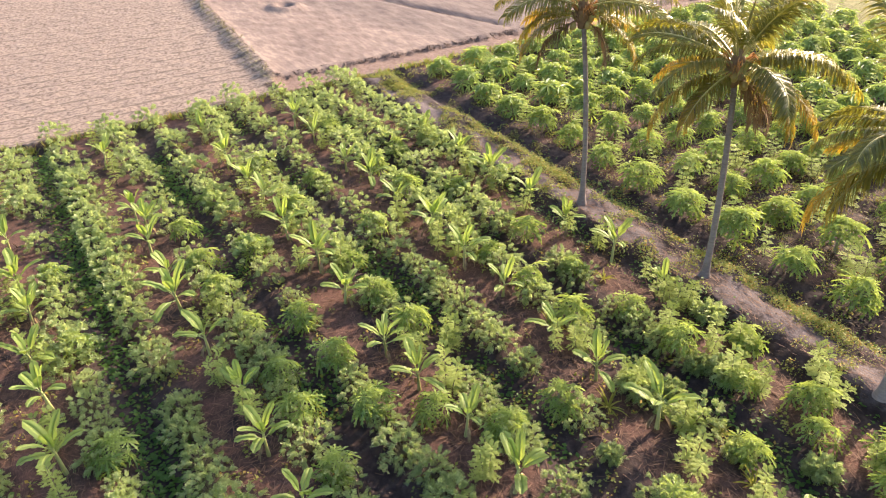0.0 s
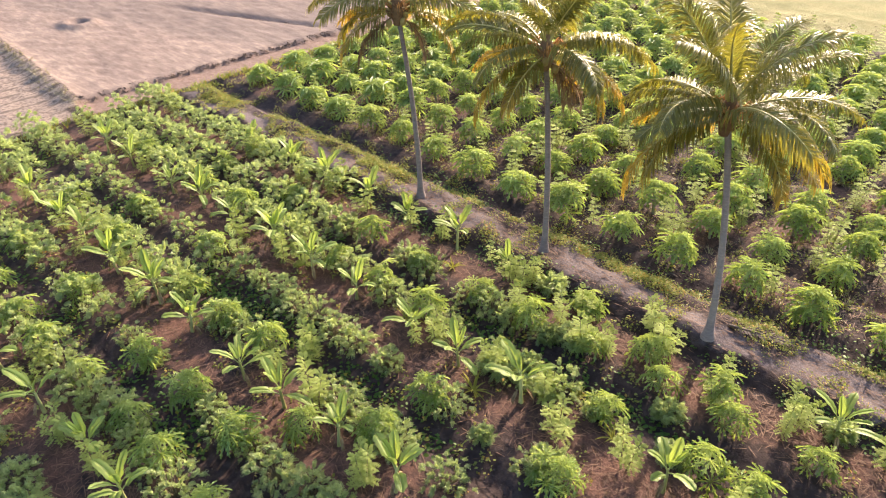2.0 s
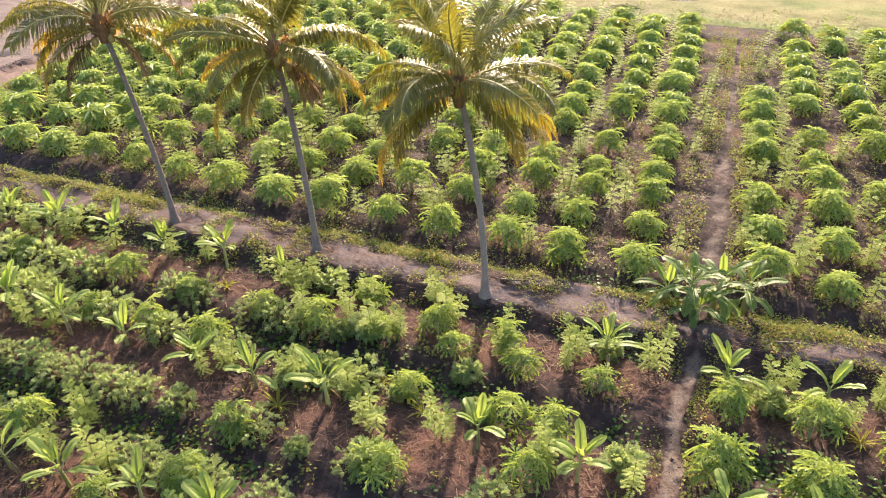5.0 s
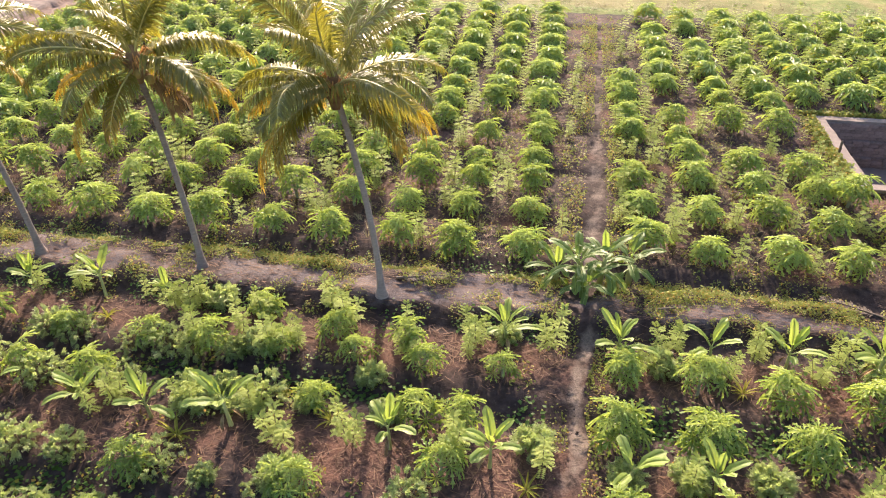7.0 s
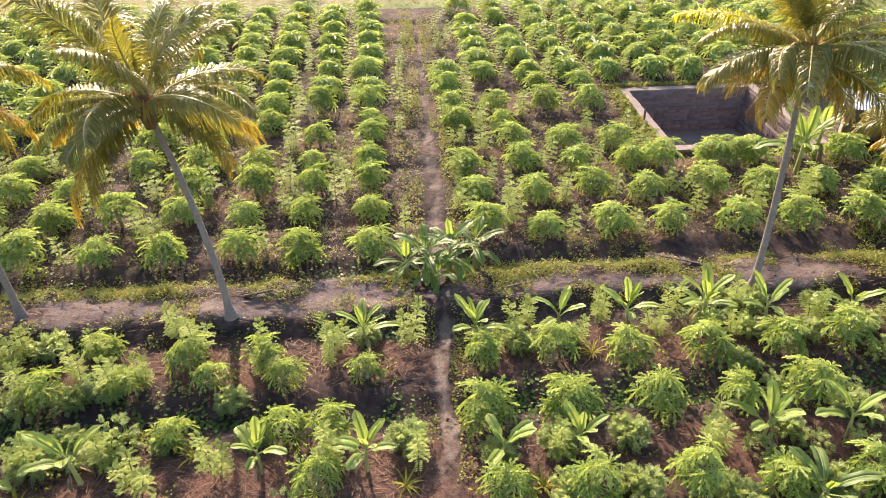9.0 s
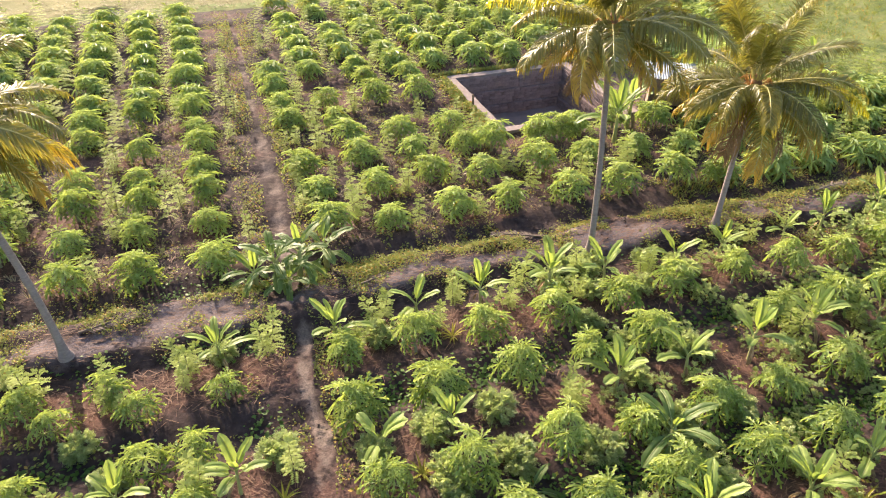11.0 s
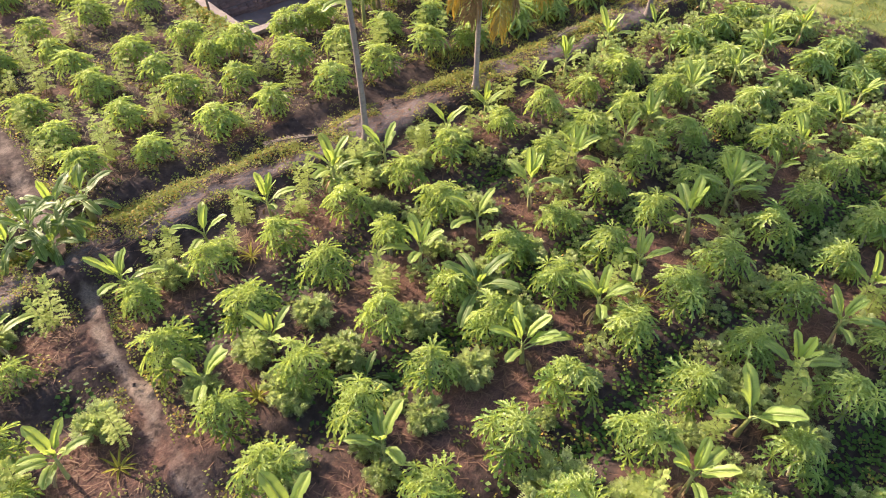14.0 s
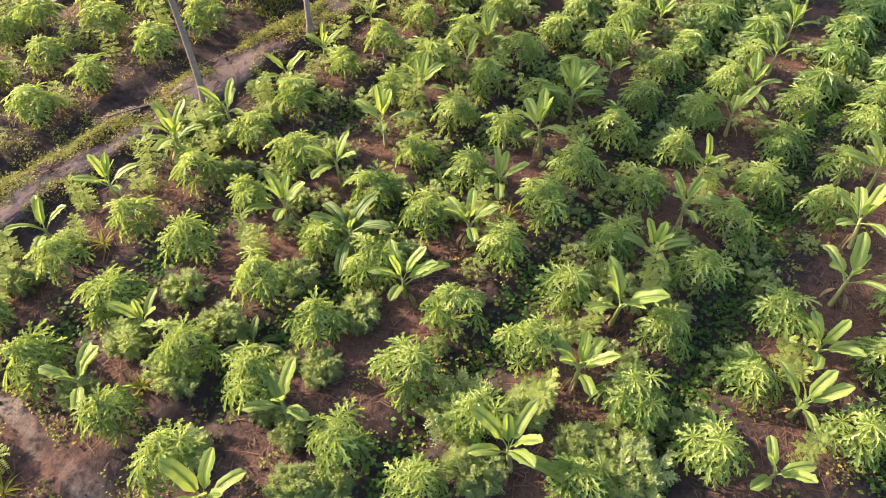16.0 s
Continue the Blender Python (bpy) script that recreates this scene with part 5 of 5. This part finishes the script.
def straw_bits(m):
    r = random.Random(8)
    for q in range(52000):
        kind = r.random()
        back, dam = kind < 0.34, kind > 0.9
        x = r.uniform(-20, 24)
        if back:
            y = r.uniform(18.7, 30)
        elif dam:
            y = r.gauss(16.4, 0.55) + float(bund_dy(x))
        else:
            k = r.randrange(-1, 4)
            y = FURROW + PITCH * (k + 0.5) + float(shift(x)) + r.gauss(0, 0.6)
        if y > 15 and not back and not dam or abs(x - path_x(y)) < 0.4 or (TANK[0] - 0.4 < x < TANK[2] + 0.4 and TANK[1] - 0.4 < y < TANK[3] + 0.4):
            continue
        z = height(x, y) + r.uniform(0.005, 0.05)
        a, ln, w = (r.gauss(0, 0.35) if dam else r.uniform(0, 3.14)), r.uniform(0.1, 0.32), r.uniform(0.004, 0.011)
        u, v = Vector((math.cos(a), math.sin(a), r.uniform(-0.15, 0.15))) * ln / 2, Vector((-math.sin(a), math.cos(a), 0)) * w
        c = Vector((x, y, z))
        m.face([tuple(c - u - v), tuple(c - u + v), tuple(c + u + v), tuple(c + u - v)])


scatter("straw_mulch", "reddish-brown dry straw mulch on the beds", "mulch", [STRAW], straw_bits)


def tuft(m, r, x, y, z, tall, blades, spread):
    for k in range(blades):
        a = r.uniform(0, 6.28)
        d = Vector((math.cos(a), math.sin(a), 0))
        n = Vector((-d.y, d.x, 0)) * 0.012
        b = Vector((x, y, z)) + d * r.uniform(0, spread * 0.3)
        mid = b + d * spread * 0.4 + Vector((0, 0, tall * 0.6))
        t = b + d * spread * r.uniform(0.7, 1.2) + Vector((0, 0, tall * r.uniform(0.6, 1.0)))
        m.quad_strip([tuple(b - n), tuple(mid - n), tuple(t)], [tuple(b + n), tuple(mid + n), tuple(t + n * 0.2)])


def dry_grass(m):
    r = random.Random(9)
    for q in range(250):
        x = r.uniform(-58, -31)
        y = float(ridge_y(x)) + r.gauss(0.12, 0.25)
        tuft(m, r, x, y, height(x, y), r.uniform(0.05, 0.14), 4, 0.12)
    for q in range(2400):
        x, y = r.uniform(-26, 29), r.choice((r.uniform(18.7, 28), r.uniform(18.7, 44)))
        if abs(x - path_x(y)) > 0.4 and not (TANK[0] - 0.5 < x < TANK[2] + 0.5 and TANK[1] - 0.5 < y < TANK[3] + 0.5):
            tuft(m, r, x, y, height(x, y), r.uniform(0.08, 0.28), 4, 0.22)
    for q in range(3000):
        x, y = r.uniform(-30, 34), 46.2 + abs(r.gauss(0, 2.2))
        tuft(m, r, x, y, height(x, y), r.uniform(0.04, 0.1), 4, 0.15)


scatter("dry_grass", "dry straw-coloured grass on the ridge and the far margin", "grass", [GRASS_DRY], dry_grass)


def green_grass(m):
    r = random.Random(10)
    for q in range(3800):
        x, y = r.uniform(30.6, 46), r.uniform(5, 48)
        tuft(m, r, x, y, height(x, y), r.uniform(0.15, 0.35), 5, 0.4)
    for q in range(420):
        x, y = r.uniform(16, 30), r.gauss(18.3, 0.35)
        tuft(m, r, x, y, height(x, y), r.uniform(0.15, 0.3), 6, 0.25)
    for q in range(900):
        x = r.uniform(-29.9, -29.3)
        y = r.uniform(-3, 46)
        tuft(m, r, x, y, height(x, y), r.uniform(0.15, 0.35), 6, 0.2)


scatter("green_grass", "tufts of green grass at the plantation's edges", "grass", [WEED], green_grass)


def clod(m, r, x, y, s, sink=0.3):
    z = height(x, y) - s * sink
    i = len(m.v)
    m.v += [(x + s * r.uniform(0.6, 1.4) * a, y + s * r.uniform(0.6, 1.4) * b, z + s * r.uniform(0.5, 1.0) * c) for a, b, c in ((1, 0, 0), (0, 1, 0), (-1, 0, 0), (0, -1, 0), (0, 0, 1), (0, 0, -1))]
    for f in ((0, 1, 4), (1, 2, 4), (2, 3, 4), (3, 0, 4), (1, 0, 5), (2, 1, 5), (3, 2, 5), (0, 3, 5)):
        m.f.append(tuple(i + e for e in f))
        m.s.append(0)


def clods(m):
    r = random.Random(12)
    for q in range(1000):
        y = r.uniform(12.6, 31)
        x = -31.75 + 0.14 * patch(3, y, 2.6) + 0.08 * patch(7, y, 7.0) + 0.1 * (y - 20) / 10 + r.gauss(-0.02, 0.09)
        clod(m, r, x, y, r.uniform(0.02, 0.065), 0.2)
    for q in range(300):
        y = r.uniform(25, 32)
        x = -34 + (y - 27.5) / 0.35 + r.gauss(0, 0.4)
        if -44 < x < -32.6:
            clod(m, r, x, y, r.uniform(0.04, 0.12))


def plough_clods(m):
    r = random.Random(13)
    for row in range(30):
        x0 = -30.9 - 0.95 * row
        y = -9.0
        while y < 11.6:
            y += abs(r.gauss(0.16, 0.14)) + 0.05
            if r.random() < 0.5:
                clod(m, r, x0 + r.gauss(0, 0.1), y, r.uniform(0.02, 0.06))


def bed_clods(m):
    r = random.Random(14)
    for q in range(5200):
        x, k = r.uniform(-20, 22), r.randrange(-1, 4)
        y = FURROW + PITCH * k + float(shift(x)) + r.gauss(0, 0.55)
        clod(m, r, x, y, r.uniform(0.012, 0.045), 0.25)
    for q in range(2600):
        x = r.uniform(-20, 22)
        clod(m, r, x, r.gauss(17.7, 0.5) + float(bund_dy(x)), r.uniform(0.015, 0.06), 0.25)


CLOD_DARK = plain_material("clod_dark", (0.04, 0.028, 0.027), (0.12, 0.088, 0.082), 12)
scatter("bed_clods", "small dark crumbs of earth in the furrows", "soil clods", [CLOD_DARK], bed_clods)

CLOD = plain_material("clod", (0.16, 0.115, 0.095), (0.29, 0.205, 0.17), 12)
scatter("earth_clods", "dark broken clods along the cut edge of the bare land", "soil clods", [CLOD], clods)

CLOD_PALE = plain_material("clod_pale", (0.19, 0.145, 0.12), (0.33, 0.255, 0.215), 12)
scatter("plough_clods", "pale clods of earth in rows on the ploughed field", "soil clods", [CLOD_PALE], plough_clods)


# ---- fallen fronds ----
FALLEN = plain_material("fallen_frond", (0.08, 0.06, 0.048), (0.22, 0.17, 0.135), 6)
def fallen_frond(x, y, az, seed):
    blade, stalk = frond_mesh(seed, 1.5, 0.1, 0.2, 36, 0.2, 0.08, 0.32)
    ob = new("fallen_frond", blade.data("fallen_frond", [FALLEN]))
    part("midrib", stalk.data("midrib", [FALLEN]), ob)
    tagged(ob, "dry brown fallen palm frond lying on the bund", "palm frond", "fallen fronds")
    ob.matrix_basis = Matrix.Translation((x, y, height(x, y) + 0.03)) @ Matrix.Rotation(az, 4, "Z")


for k, (x, y, az) in enumerate(((-2.7, 16.5, 0.1), (-5.3, 18.1, 0.7), (4.4, 16.3, 0.2), (10.3, 16.9, 2.8), (20.5, 16.4, 0.15))):
    fallen_frond(x, y, az, 600 + k)

def puddle(x, y, a, b, label):
    p = Mesh()
    p.face([(a * math.cos(t) * (1 + 0.12 * math.sin(3 * t)), b * math.sin(t), 0) for t in [k * math.pi / 14 for k in range(28)]])
    ob = tagged(new("puddle", p.data("puddle", [WATER])), label, "puddle")
    ob.location = (x, y, height(x, y) + (0.18 if y < 49 else 0.03))


puddle(-3.1, 47.6, 1.25, 0.9, "small dark puddle in the dry grass")
puddle(-0.5, 51.0, 1.3, 0.5, "narrow muddy puddle in the dry grass")
